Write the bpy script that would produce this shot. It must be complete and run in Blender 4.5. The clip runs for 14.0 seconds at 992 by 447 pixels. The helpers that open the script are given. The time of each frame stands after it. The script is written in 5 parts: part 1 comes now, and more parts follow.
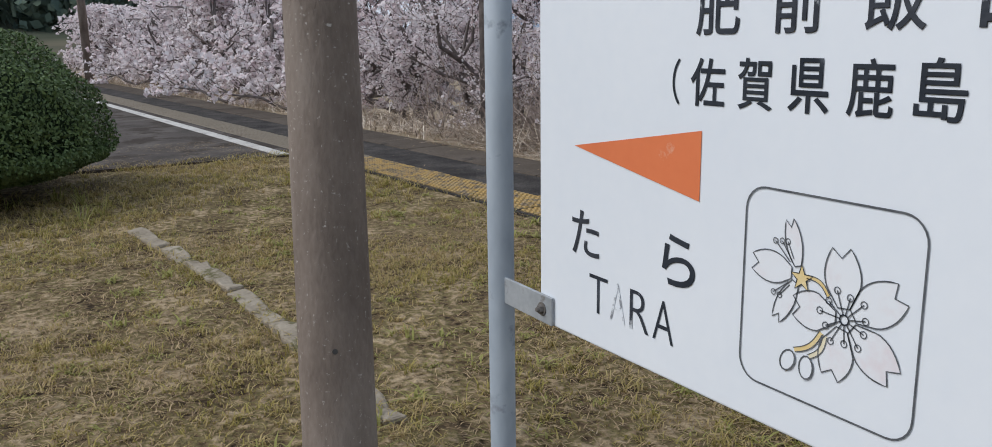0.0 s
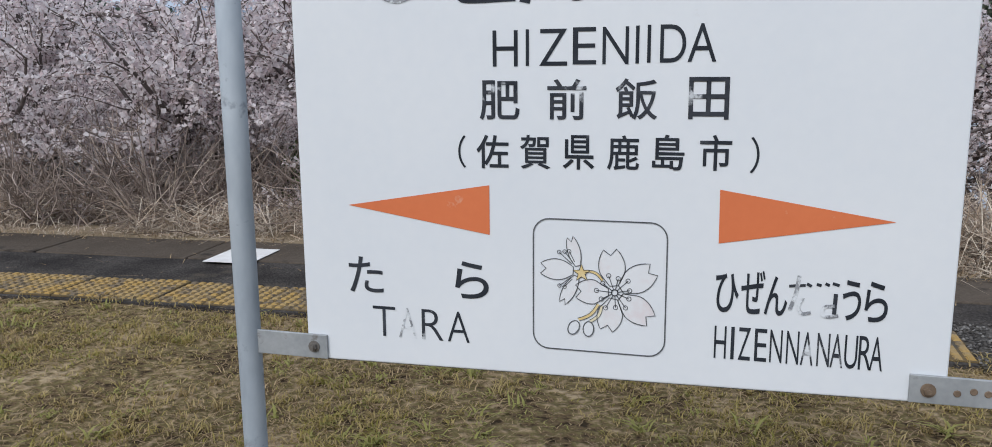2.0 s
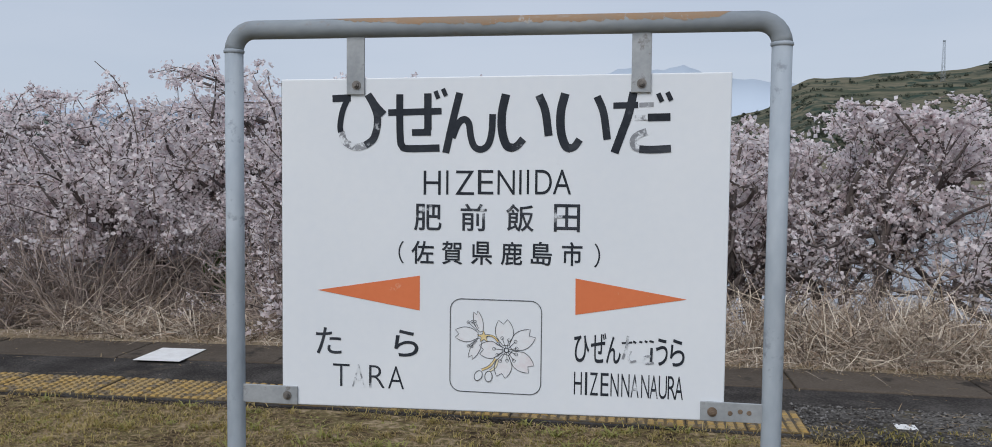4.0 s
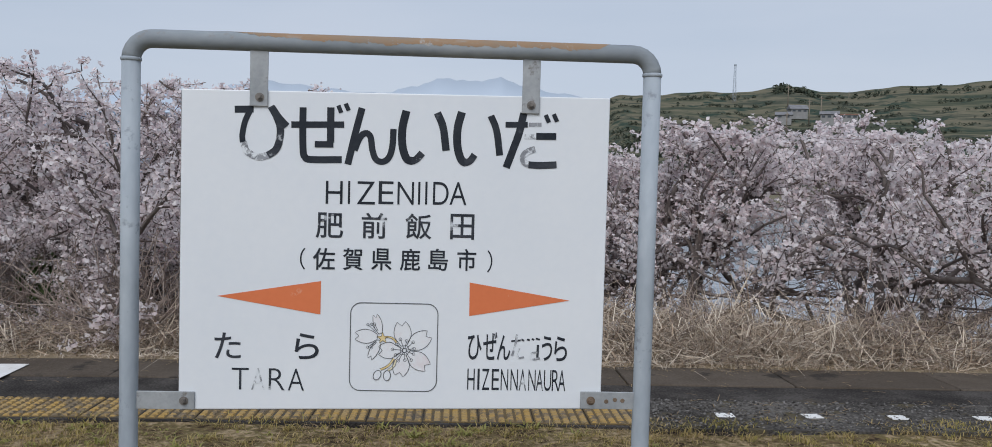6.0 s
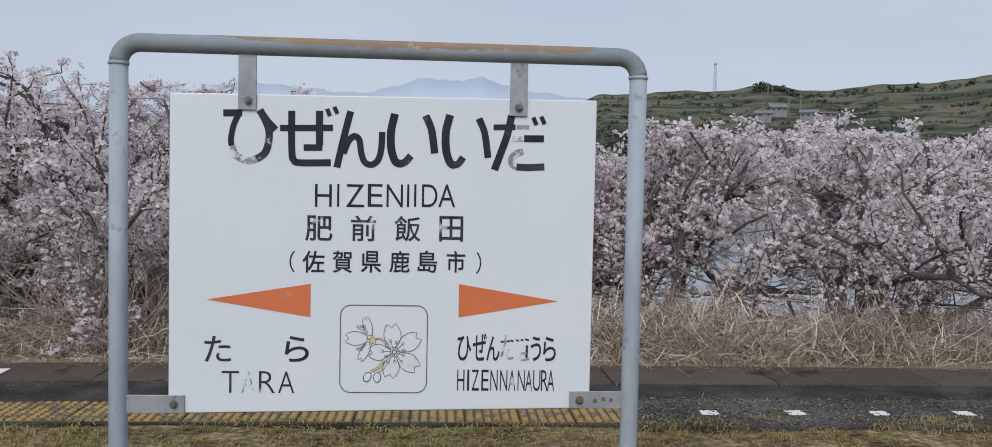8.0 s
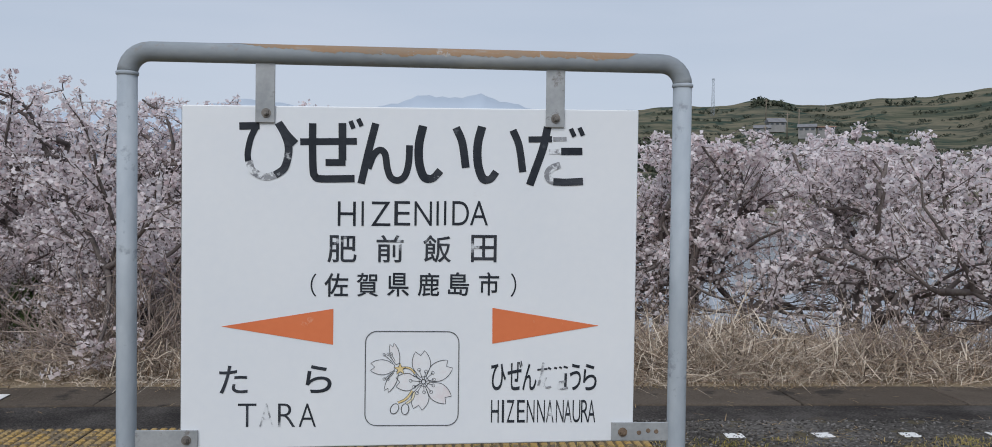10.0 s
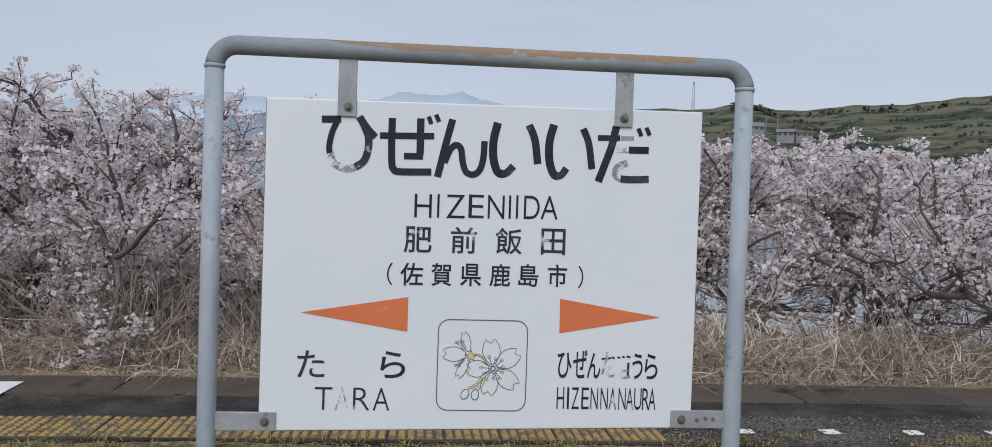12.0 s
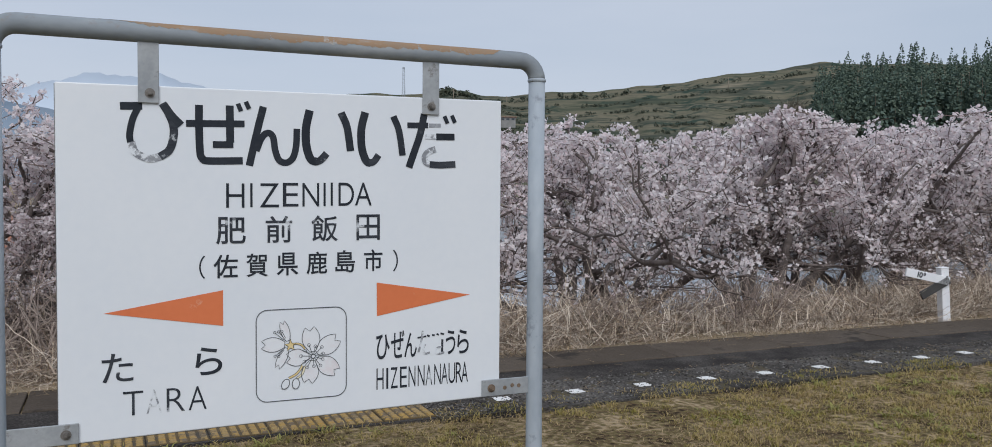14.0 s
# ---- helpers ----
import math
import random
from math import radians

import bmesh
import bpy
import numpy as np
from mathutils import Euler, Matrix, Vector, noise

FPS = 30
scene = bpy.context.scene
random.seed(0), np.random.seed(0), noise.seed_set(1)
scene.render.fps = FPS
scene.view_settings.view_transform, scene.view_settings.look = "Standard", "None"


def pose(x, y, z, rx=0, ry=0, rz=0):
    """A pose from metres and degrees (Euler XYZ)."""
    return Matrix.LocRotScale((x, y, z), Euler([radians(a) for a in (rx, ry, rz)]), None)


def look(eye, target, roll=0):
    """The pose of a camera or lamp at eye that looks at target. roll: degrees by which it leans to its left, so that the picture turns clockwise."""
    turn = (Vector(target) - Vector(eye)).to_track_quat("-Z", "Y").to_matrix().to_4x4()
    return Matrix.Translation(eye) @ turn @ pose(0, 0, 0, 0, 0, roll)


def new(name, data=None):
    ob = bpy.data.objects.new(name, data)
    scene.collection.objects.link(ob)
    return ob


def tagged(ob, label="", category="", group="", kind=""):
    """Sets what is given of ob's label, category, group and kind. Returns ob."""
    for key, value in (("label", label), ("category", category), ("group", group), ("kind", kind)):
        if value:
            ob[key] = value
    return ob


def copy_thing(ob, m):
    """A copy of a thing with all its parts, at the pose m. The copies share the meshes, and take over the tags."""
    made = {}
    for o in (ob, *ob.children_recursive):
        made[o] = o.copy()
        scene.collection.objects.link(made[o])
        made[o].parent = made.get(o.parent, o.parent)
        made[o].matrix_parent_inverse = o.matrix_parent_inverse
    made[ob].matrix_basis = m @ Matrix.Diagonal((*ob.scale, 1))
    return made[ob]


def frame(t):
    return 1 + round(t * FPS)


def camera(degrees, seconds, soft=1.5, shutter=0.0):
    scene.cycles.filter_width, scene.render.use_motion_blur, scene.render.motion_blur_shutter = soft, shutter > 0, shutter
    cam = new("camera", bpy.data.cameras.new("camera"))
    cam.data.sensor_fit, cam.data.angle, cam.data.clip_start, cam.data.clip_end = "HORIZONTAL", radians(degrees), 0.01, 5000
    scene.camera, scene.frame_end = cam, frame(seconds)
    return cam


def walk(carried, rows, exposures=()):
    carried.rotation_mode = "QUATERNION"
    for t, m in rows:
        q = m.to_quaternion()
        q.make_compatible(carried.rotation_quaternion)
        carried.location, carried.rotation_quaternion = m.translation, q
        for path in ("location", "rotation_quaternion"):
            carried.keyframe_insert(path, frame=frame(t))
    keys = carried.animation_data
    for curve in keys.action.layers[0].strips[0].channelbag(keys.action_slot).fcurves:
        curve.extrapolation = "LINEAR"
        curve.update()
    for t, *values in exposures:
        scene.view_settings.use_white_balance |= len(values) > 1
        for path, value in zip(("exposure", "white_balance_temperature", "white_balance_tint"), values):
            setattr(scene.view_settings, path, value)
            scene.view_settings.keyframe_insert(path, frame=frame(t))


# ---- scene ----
cam = camera(59.7, 14.0, soft=0.85)
PATH = [
    (0, (0.644, -0.802, 1.242), (-1.052, 0.17, 0.819), -0.8),
    (0.5, (0.427, -1.034, 1.289), (-0.956, 0.333, 0.824), -1.0),
    (1, (0.28, -1.151, 1.275), (-0.717, 0.521, 0.817), -3.7),
    (1.5, (0.237, -1.297, 1.332), (-0.393, 0.561, 0.939), -2.1),
    (2, (0.241, -1.545, 1.349), (-0.291, 0.346, 0.976), -0.5),
    (2.5, (0.324, -1.713, 1.302), (-0.352, 0.128, 0.912), -1.3),
    (3, (0.329, -1.922, 1.342), (-0.381, -0.071, 1.075), -0.9),
    (3.5, (0.316, -2.16, 1.357), (-0.29, -0.263, 1.184), -0.1),
    (4, (0.377, -2.259, 1.394), (0.049, -0.289, 1.279), 0.6),
    (4.2, (0.356, -2.273, 1.398), (0.145, -0.286, 1.29), 0.9),
    (6.5, (0.167, -2.474, 1.401), (0.262, -0.478, 1.313), 1.4),
    (7, (0.167, -2.476, 1.401), (0.269, -0.481, 1.311), 1.2),
    (7.5, (0.168, -2.475, 1.402), (0.281, -0.48, 1.313), 1.2),
    (7.7, (0.164, -2.478, 1.408), (0.29, -0.484, 1.318), 1.3),
    (10, (0.072, -2.296, 1.406), (0.201, -0.301, 1.355), 0.8),
    (10.5, (-0.064, -2.35, 1.407), (0.071, -0.355, 1.363), 0.6),
    (11, (-0.095, -2.364, 1.403), (0.037, -0.37, 1.35), 0.8),
    (11.5, (-0.081, -2.362, 1.391), (0.041, -0.367, 1.34), 1.3),
    (12, (-0.184, -2.372, 1.389), (-0.006, -0.381, 1.336), 1.9),
    (12.5, (-0.283, -2.398, 1.394), (0.139, -0.444, 1.338), 2.1),
    (13, (-0.229, -2.426, 1.393), (0.363, -0.516, 1.333), 1.4),
    (13.5, (-0.315, -2.408, 1.391), (0.387, -0.536, 1.327), 0.7),
    (14, (-0.467, -2.384, 1.385), (0.34, -0.555, 1.31), 0.4),
]
walk(cam, [(t, look(eye, target, roll)) for t, eye, target, roll in PATH], [(0.0, 0.22), (1.0, 0.19), (2.0, 0.18), (3.0, 0.16), (3.4, 0.02), (4.2, 0.0), (14.0, -0.02)])

# ---- light ----
world = bpy.data.worlds.new("overcast")
scene.world = world
world.use_nodes = True
wn, wl = world.node_tree.nodes, world.node_tree.links
wn.clear()
w_out = wn.new("ShaderNodeOutputWorld")
w_bg = wn.new("ShaderNodeBackground")
w_sky = wn.new("ShaderNodeTexSky")
w_sky.sky_type = "NISHITA"
w_sky.sun_disc = False
w_sky.sun_elevation, w_sky.sun_rotation = radians(43), radians(198)
w_gain = wn.new("ShaderNodeVectorMath")
w_gain.operation = "SCALE"
w_gain.inputs["Scale"].default_value = 0.075
w_co = wn.new("ShaderNodeTexCoord")
w_map = wn.new("ShaderNodeMapping")
w_map.inputs["Scale"].default_value = (1.0, 1.0, 5.0)
w_noise = wn.new("ShaderNodeTexNoise")
w_noise.inputs["Scale"].default_value = 1.6
w_noise.inputs["Detail"].default_value = 4
w_ramp = wn.new("ShaderNodeValToRGB")
w_ramp.color_ramp.elements[0].position, w_ramp.color_ramp.elements[0].color = 0.3, (0.485, 0.57, 0.705, 1)
w_ramp.color_ramp.elements[1].position, w_ramp.color_ramp.elements[1].color = 0.7, (0.585, 0.65, 0.77, 1)
w_mix = wn.new("ShaderNodeMix")
w_mix.data_type = "RGBA"
w_mix.inputs[0].default_value = 0.86
wl.new(w_co.outputs["Generated"], w_map.inputs["Vector"])
wl.new(w_map.outputs["Vector"], w_noise.inputs["Vector"])
wl.new(w_noise.outputs["Fac"], w_ramp.inputs["Fac"])
wl.new(w_sky.outputs["Color"], w_gain.inputs[0])
wl.new(w_gain.outputs["Vector"], w_mix.inputs[6])
wl.new(w_ramp.outputs["Color"], w_mix.inputs[7])
wl.new(w_mix.outputs[2], w_bg.inputs["Color"])
w_bg.inputs["Strength"].default_value = 1.0
wl.new(w_bg.outputs["Background"], w_out.inputs["Surface"])

sun = new("sun", bpy.data.lights.new("sun", "SUN"))
sun.data.energy, sun.data.angle, sun.data.color = 1.9, radians(40), (1.0, 0.985, 0.985)
sun.matrix_world = look((-3, -9, 9), (0, 0, 0))


# ---- materials ----
def material(name, colors, scale=8.0, fine=60.0, rough=0.8, bump=0.3, bump_size=0.01, metal=0.0, stretch=(1, 1, 1), spots=None, spot_scale=3.0, spot_at=0.62, island=0.0, spec=0.5, grain=0.45):
    """Two scales of noise between the colours; spots adds blotches of another colour; island varies it from piece to piece."""
    m = bpy.data.materials.new(name)
    m.use_nodes = True
    n, l = m.node_tree.nodes, m.node_tree.links
    b = n["Principled BSDF"]
    b.inputs["Roughness"].default_value, b.inputs["Metallic"].default_value = rough, metal
    b.inputs["Specular IOR Level"].default_value = spec
    place = n.new("ShaderNodeNewGeometry").outputs["Position"]
    mp = n.new("ShaderNodeMapping")
    mp.inputs["Scale"].default_value = stretch
    l.new(place, mp.inputs["Vector"])
    big, small = n.new("ShaderNodeTexNoise"), n.new("ShaderNodeTexNoise")
    for tex, s, d in ((big, scale, 5), (small, fine, 3)):
        tex.inputs["Scale"].default_value, tex.inputs["Detail"].default_value = s, d
        l.new(mp.outputs["Vector"], tex.inputs["Vector"])
    add = n.new("ShaderNodeMath")
    add.operation = "MULTIPLY_ADD"
    l.new(small.outputs["Fac"], add.inputs[0])
    add.inputs[1].default_value = grain
    mul = n.new("ShaderNodeMath")
    mul.operation = "MULTIPLY_ADD"
    l.new(big.outputs["Fac"], mul.inputs[0])
    mul.inputs[1].default_value, mul.inputs[2].default_value = 1.2, -0.1 - 0.5 * grain
    l.new(mul.outputs[0], add.inputs[2])
    value = add.outputs[0]
    if island:
        rnd = n.new("ShaderNodeNewGeometry").outputs["Random Per Island"]
        ob = n.new("ShaderNodeObjectInfo").outputs["Random"]
        s1 = n.new("ShaderNodeMath")
        s1.operation = "ADD"
        l.new(rnd, s1.inputs[0])
        l.new(ob, s1.inputs[1])
        fr = n.new("ShaderNodeMath")
        fr.operation = "FRACT"
        l.new(s1.outputs[0], fr.inputs[0])
        mx = n.new("ShaderNodeMix")
        mx.inputs[0].default_value = island
        l.new(value, mx.inputs[2])
        l.new(fr.outputs[0], mx.inputs[3])
        value = mx.outputs[0]
    ramp = n.new("ShaderNodeValToRGB")
    l.new(value, ramp.inputs["Fac"])
    els = ramp.color_ramp.elements
    for i, c in enumerate(colors):
        pos = 0.2 + 0.6 * i / max(1, len(colors) - 1) if not island else 0.02 + 0.96 * i / max(1, len(colors) - 1)
        e = els[i] if i < 2 else els.new(pos)
        e.position, e.color = pos, (*c, 1)
    if len(colors) > 2:
        for i, c in enumerate(colors):
            els[i].color = (*c, 1)
    out = ramp.outputs["Color"]
    if spots:
        tex = n.new("ShaderNodeTexNoise")
        tex.inputs["Scale"].default_value, tex.inputs["Detail"].default_value = spot_scale, 6
        tex.inputs["Roughness"].default_value = 0.65
        l.new(place, tex.inputs["Vector"])
        r2 = n.new("ShaderNodeValToRGB")
        r2.color_ramp.elements[0].position, r2.color_ramp.elements[1].position = spot_at, spot_at + 0.08
        l.new(tex.outputs["Fac"], r2.inputs["Fac"])
        mx = n.new("ShaderNodeMix")
        mx.data_type = "RGBA"
        l.new(r2.outputs["Color"], mx.inputs[0])
        l.new(out, mx.inputs[6])
        mx.inputs[7].default_value = (*spots, 1)
        out = mx.outputs[2]
    l.new(out, b.inputs["Base Color"])
    if bump:
        bp = n.new("ShaderNodeBump")
        bp.inputs["Strength"].default_value, bp.inputs["Distance"].default_value = bump, bump_size
        l.new(add.outputs[0], bp.inputs["Height"])
        l.new(bp.outputs["Normal"], b.inputs["Normal"])
    return m


M = {}
M["soil"] = material("soil", [(0.04, 0.028, 0.016), (0.13, 0.09, 0.05), (0.14, 0.115, 0.05), (0.27, 0.20, 0.118), (0.38, 0.295, 0.185)], 3.2, 24, 0.95, 1.0, 0.03, spec=0.1, grain=1.3)
M["grass"] = material("grass", [(0.135, 0.135, 0.03), (0.24, 0.225, 0.055), (0.35, 0.285, 0.09), (0.48, 0.375, 0.185), (0.26, 0.178, 0.075), (0.41, 0.32, 0.145)], 1.3, 20, 0.8, 0, island=0.3, spec=0.2, grain=1.4)
M["weed"] = material("weed", [(0.22, 0.215, 0.06), (0.34, 0.33, 0.11), (0.27, 0.26, 0.075)], 3, 20, 0.6, 0, island=0.6, spec=0.2)
M["litter"] = material("litter", [(0.27, 0.185, 0.10), (0.40, 0.295, 0.17), (0.17, 0.112, 0.062), (0.50, 0.40, 0.265)], 6, 26, 0.85, 0, island=0.5, spec=0.2, grain=1.0)
M["straw"] = material("straw", [(0.36, 0.285, 0.22), (0.62, 0.52, 0.41), (0.19, 0.145, 0.115), (0.78, 0.69, 0.57), (0.45, 0.34, 0.245), (0.10, 0.078, 0.066)], 0.7, 5, 0.8, 0, island=0.92, spec=0.2)
M["bank"] = material("bank", [(0.17, 0.13, 0.085), (0.29, 0.23, 0.155), (0.22, 0.18, 0.11)], 1.4, 30, 0.95, 0.6, 0.03, spec=0.1)
M["asphalt"] = material("asphalt", [(0.022, 0.02, 0.019), (0.048, 0.043, 0.04), (0.095, 0.087, 0.08)], 3, 70, 0.95, 1.0, 0.012, spots=(0.085, 0.072, 0.058), spot_scale=2.2, spot_at=0.60, spec=0.15, grain=1.1)
M["old_asphalt"] = material("old_asphalt", [(0.048, 0.041, 0.036), (0.08, 0.069, 0.061), (0.125, 0.11, 0.097)], 1.8, 45, 0.95, 1.0, 0.012, spots=(0.045, 0.035, 0.028), spot_scale=1.7, spot_at=0.5, spec=0.15)
M["gravel_asphalt"] = material("gravel_asphalt", [(0.03, 0.027, 0.025), (0.08, 0.074, 0.068), (0.17, 0.158, 0.145)], 1.5, 50, 0.95, 1.0, 0.02, spots=(0.10, 0.085, 0.055), spot_scale=5, spot_at=0.54, spec=0.15, grain=1.1)
M["coping"] = material("coping", [(0.05, 0.04, 0.032), (0.09, 0.073, 0.058), (0.145, 0.12, 0.097)], 2.5, 55, 0.95, 0.9, 0.012, spots=(0.045, 0.038, 0.033), spot_scale=2.5, spot_at=0.56, island=0.3, spec=0.15, grain=0.9)
M["tactile"] = material("tactile", [(0.26, 0.165, 0.048), (0.37, 0.235, 0.07), (0.32, 0.225, 0.10), (0.21, 0.15, 0.08)], 6, 70, 0.85, 0.3, 0.003, spots=(0.15, 0.115, 0.075), spot_scale=11, spot_at=0.50, island=0.3)
M["tactile_base"] = material("tactile_base", [(0.07, 0.05, 0.026), (0.13, 0.088, 0.036), (0.10, 0.075, 0.042)], 5, 60, 0.9, 0.4, 0.004, spots=(0.07, 0.06, 0.045), spot_scale=6, spot_at=0.52, island=0.3)
M["tactile_old"] = material("tactile_old", [(0.13, 0.108, 0.082), (0.20, 0.168, 0.125), (0.16, 0.135, 0.105)], 3, 40, 0.9, 0.4, 0.004, island=0.3)
M["white_paint"] = material("white_paint", [(0.66, 0.65, 0.63), (0.80, 0.80, 0.79)], 12, 90, 0.7, 0.2, 0.002, spots=(0.35, 0.33, 0.31), spot_scale=30, spot_at=0.66)
M["worn_line"] = material("worn_line", [(0.36, 0.34, 0.31), (0.56, 0.54, 0.50)], 3, 60, 0.8, 0.3, 0.003, spots=(0.14, 0.13, 0.12), spot_scale=9, spot_at=0.57)
M["kerb"] = material("kerb", [(0.18, 0.15, 0.112), (0.28, 0.24, 0.185), (0.38, 0.335, 0.265)], 6, 50, 0.95, 0.8, 0.015, spots=(0.11, 0.10, 0.05), spot_scale=7, spot_at=0.52, spec=0.1)
M["pole"] = material("pole", [(0.125, 0.099, 0.081), (0.205, 0.166, 0.138), (0.285, 0.242, 0.207)], 6, 90, 0.95, 1.0, 0.008, stretch=(1, 1, 0.4), spots=(0.44, 0.41, 0.37), spot_scale=70, spot_at=0.62, spec=0.2, grain=0.35)
M["galvanised"] = material("galvanised", [(0.265, 0.305, 0.345), (0.34, 0.385, 0.43), (0.42, 0.465, 0.505)], 5, 45, 0.7, 0.15, 0.002, stretch=(1, 1, 0.4), spots=(0.235, 0.262, 0.29), spot_scale=14, spot_at=0.58, spec=0.3)
M["rusty_pipe"] = material("rusty_pipe", [(0.20, 0.225, 0.25), (0.26, 0.29, 0.315), (0.34, 0.365, 0.385)], 5, 60, 0.75, 0.3, 0.003, stretch=(0.5, 1, 1), spots=(0.23, 0.205, 0.185), spot_scale=6, spot_at=0.60, spec=0.3)
M["steel"] = material("steel", [(0.25, 0.27, 0.285), (0.325, 0.345, 0.36), (0.41, 0.43, 0.445)], 10, 90, 0.55, 0.2, 0.001, metal=0.25, spots=(0.19, 0.18, 0.17), spot_scale=20, spot_at=0.60)
M["bolt"] = material("bolt", [(0.14, 0.13, 0.12), (0.27, 0.25, 0.23)], 40, 200, 0.6, 0.2, 0.001, metal=0.6)
M["rust"] = material("rust", [(0.12, 0.085, 0.06), (0.22, 0.16, 0.11)], 60, 200, 0.9, 0.3, 0.001)
M["rust_film"] = material("rust_film", [(0.20, 0.19, 0.18), (0.27, 0.205, 0.15), (0.30, 0.20, 0.125), (0.34, 0.32, 0.30)], 9, 60, 0.9, 0.4, 0.002, stretch=(0.6, 1, 1.5), spots=(0.40, 0.41, 0.41), spot_scale=26, spot_at=0.62, spec=0.2)
M["enamel"] = material("enamel", [(0.70, 0.74, 0.785), (0.755, 0.785, 0.815)], 2.5, 40, 0.38, 0.04, 0.001, spots=(0.67, 0.68, 0.69), spot_scale=9, spot_at=0.70)
M["enamel_edge"] = material("enamel_edge", [(0.10, 0.10, 0.10), (0.2, 0.2, 0.2)], 20, 90, 0.7, 0.1, 0.001)
M["ink"] = material("ink", [(0.012, 0.016, 0.024), (0.034, 0.04, 0.05)], 10, 80, 0.6, 0.05, 0.001, spots=(0.085, 0.095, 0.11), spot_scale=30, spot_at=0.62, spec=0.2)
M["pencil"] = material("pencil", [(0.05, 0.055, 0.065), (0.13, 0.14, 0.15)], 30, 120, 0.6, 0, 0.001, spots=(0.30, 0.31, 0.32), spot_scale=50, spot_at=0.62)
M["worn_ink"] = material("worn_ink", [(0.014, 0.018, 0.027), (0.06, 0.066, 0.078)], 14, 90, 0.6, 0.05, 0.001, stretch=(1, 1, 3), spots=(0.55, 0.58, 0.61), spot_scale=22, spot_at=0.58, spec=0.2)
M["faded_ink"] = material("faded_ink", [(0.16, 0.17, 0.19), (0.34, 0.355, 0.38)], 14, 90, 0.6, 0.05, 0.001, spots=(0.70, 0.735, 0.77), spot_scale=32, spot_at=0.47, spec=0.2)
M["orange"] = material("orange", [(0.64, 0.158, 0.055), (0.70, 0.19, 0.07)], 6, 60, 0.55, 0.05, 0.001, spots=(0.70, 0.36, 0.24), spot_scale=16, spot_at=0.655)
M["yellow_ink"] = material("yellow_ink", [(0.68, 0.50, 0.20), (0.73, 0.60, 0.33)], 30, 90, 0.6, 0, 0.001)
M["cream_ink"] = material("cream_ink", [(0.70, 0.62, 0.42), (0.76, 0.70, 0.52)], 30, 90, 0.6, 0, 0.001)
M["pale_pink"] = material("pale_pink", [(0.735, 0.765, 0.795), (0.735, 0.755, 0.78), (0.71, 0.665, 0.685)], 14, 90, 0.5, 0, 0.001)
M["pebble"] = material("pebble", [(0.03, 0.027, 0.025), (0.075, 0.069, 0.064), (0.13, 0.122, 0.115), (0.23, 0.22, 0.21)], 6, 40, 0.9, 0, island=0.95, spec=0.2)
M["bark"] = material("bark", [(0.09, 0.075, 0.07), (0.15, 0.127, 0.118), (0.235, 0.205, 0.19)], 9, 50, 0.9, 0.5, 0.01, spec=0.2)
M["twig"] = material("twig", [(0.15, 0.118, 0.107), (0.24, 0.193, 0.172), (0.10, 0.08, 0.074), (0.31, 0.257, 0.228)], 3, 20, 0.9, 0, island=0.7, spec=0.2)
M["brush"] = material("brush", [(0.32, 0.255, 0.22), (0.46, 0.38, 0.33), (0.22, 0.172, 0.152), (0.54, 0.455, 0.395)], 3, 20, 0.9, 0, island=0.7, spec=0.2)
M["blossom"] = material("blossom", [(0.58, 0.45, 0.465), (0.80, 0.70, 0.71), (0.90, 0.845, 0.85), (0.92, 0.875, 0.88), (0.68, 0.54, 0.555)], 1.5, 6, 0.7, 0, island=0.65, spec=0.2)
M["shrub_leaf"] = material("shrub_leaf", [(0.04, 0.066, 0.026), (0.075, 0.118, 0.04), (0.125, 0.18, 0.06), (0.05, 0.085, 0.03)], 4, 20, 0.55, 0, island=0.6, spec=0.3)
# near-black: the shade between the shrub's leaves is put into this colour
M["shrub_inner_shade"] = material("shrub_inner_shade", [(0.010, 0.018, 0.008), (0.022, 0.036, 0.014)], 8, 40, 0.95, 0.5, 0.02, spec=0.1)
M["beige_box"] = material("beige_box", [(0.50, 0.45, 0.29), (0.60, 0.55, 0.37)], 5, 60, 0.5, 0.08, 0.001, spots=(0.36, 0.29, 0.17), spot_scale=12, spot_at=0.66)
# for dark metal parts, and for the shade painted in the pole's holes
M["dark_metal_hole_shade"] = material("dark_metal_hole_shade", [(0.03, 0.03, 0.03), (0.07, 0.065, 0.06)], 12, 80, 0.6, 0.1, 0.001)
M["band"] = material("band", [(0.24, 0.24, 0.24), (0.36, 0.36, 0.36)], 12, 80, 0.5, 0.1, 0.001, metal=0.5)
M["post_white"] = material("post_white", [(0.72, 0.73, 0.75), (0.82, 0.82, 0.83)], 6, 60, 0.6, 0.1, 0.002, spots=(0.55, 0.54, 0.52), spot_scale=9, spot_at=0.66)
M["far_hill"] = material("far_hill", [(0.046, 0.058, 0.048), (0.082, 0.09, 0.064), (0.165, 0.15, 0.108), (0.05, 0.062, 0.05), (0.215, 0.19, 0.14)], 0.013, 0.08, 1.0, 0, stretch=(0.5, 0.5, 11), spots=(0.042, 0.062, 0.05), spot_scale=0.05, spot_at=0.53, spec=0.0)
M["far_leaf"] = material("far_leaf", [(0.042, 0.056, 0.048), (0.062, 0.077, 0.058), (0.094, 0.1, 0.07), (0.05, 0.065, 0.054)], 0.05, 0.3, 0.9, 0, island=0.6, spec=0.1)
M["conifer"] = material("conifer", [(0.055, 0.088, 0.08), (0.085, 0.125, 0.105), (0.13, 0.17, 0.125), (0.07, 0.11, 0.095)], 0.05, 0.3, 0.9, 0, island=0.5, spec=0.1)
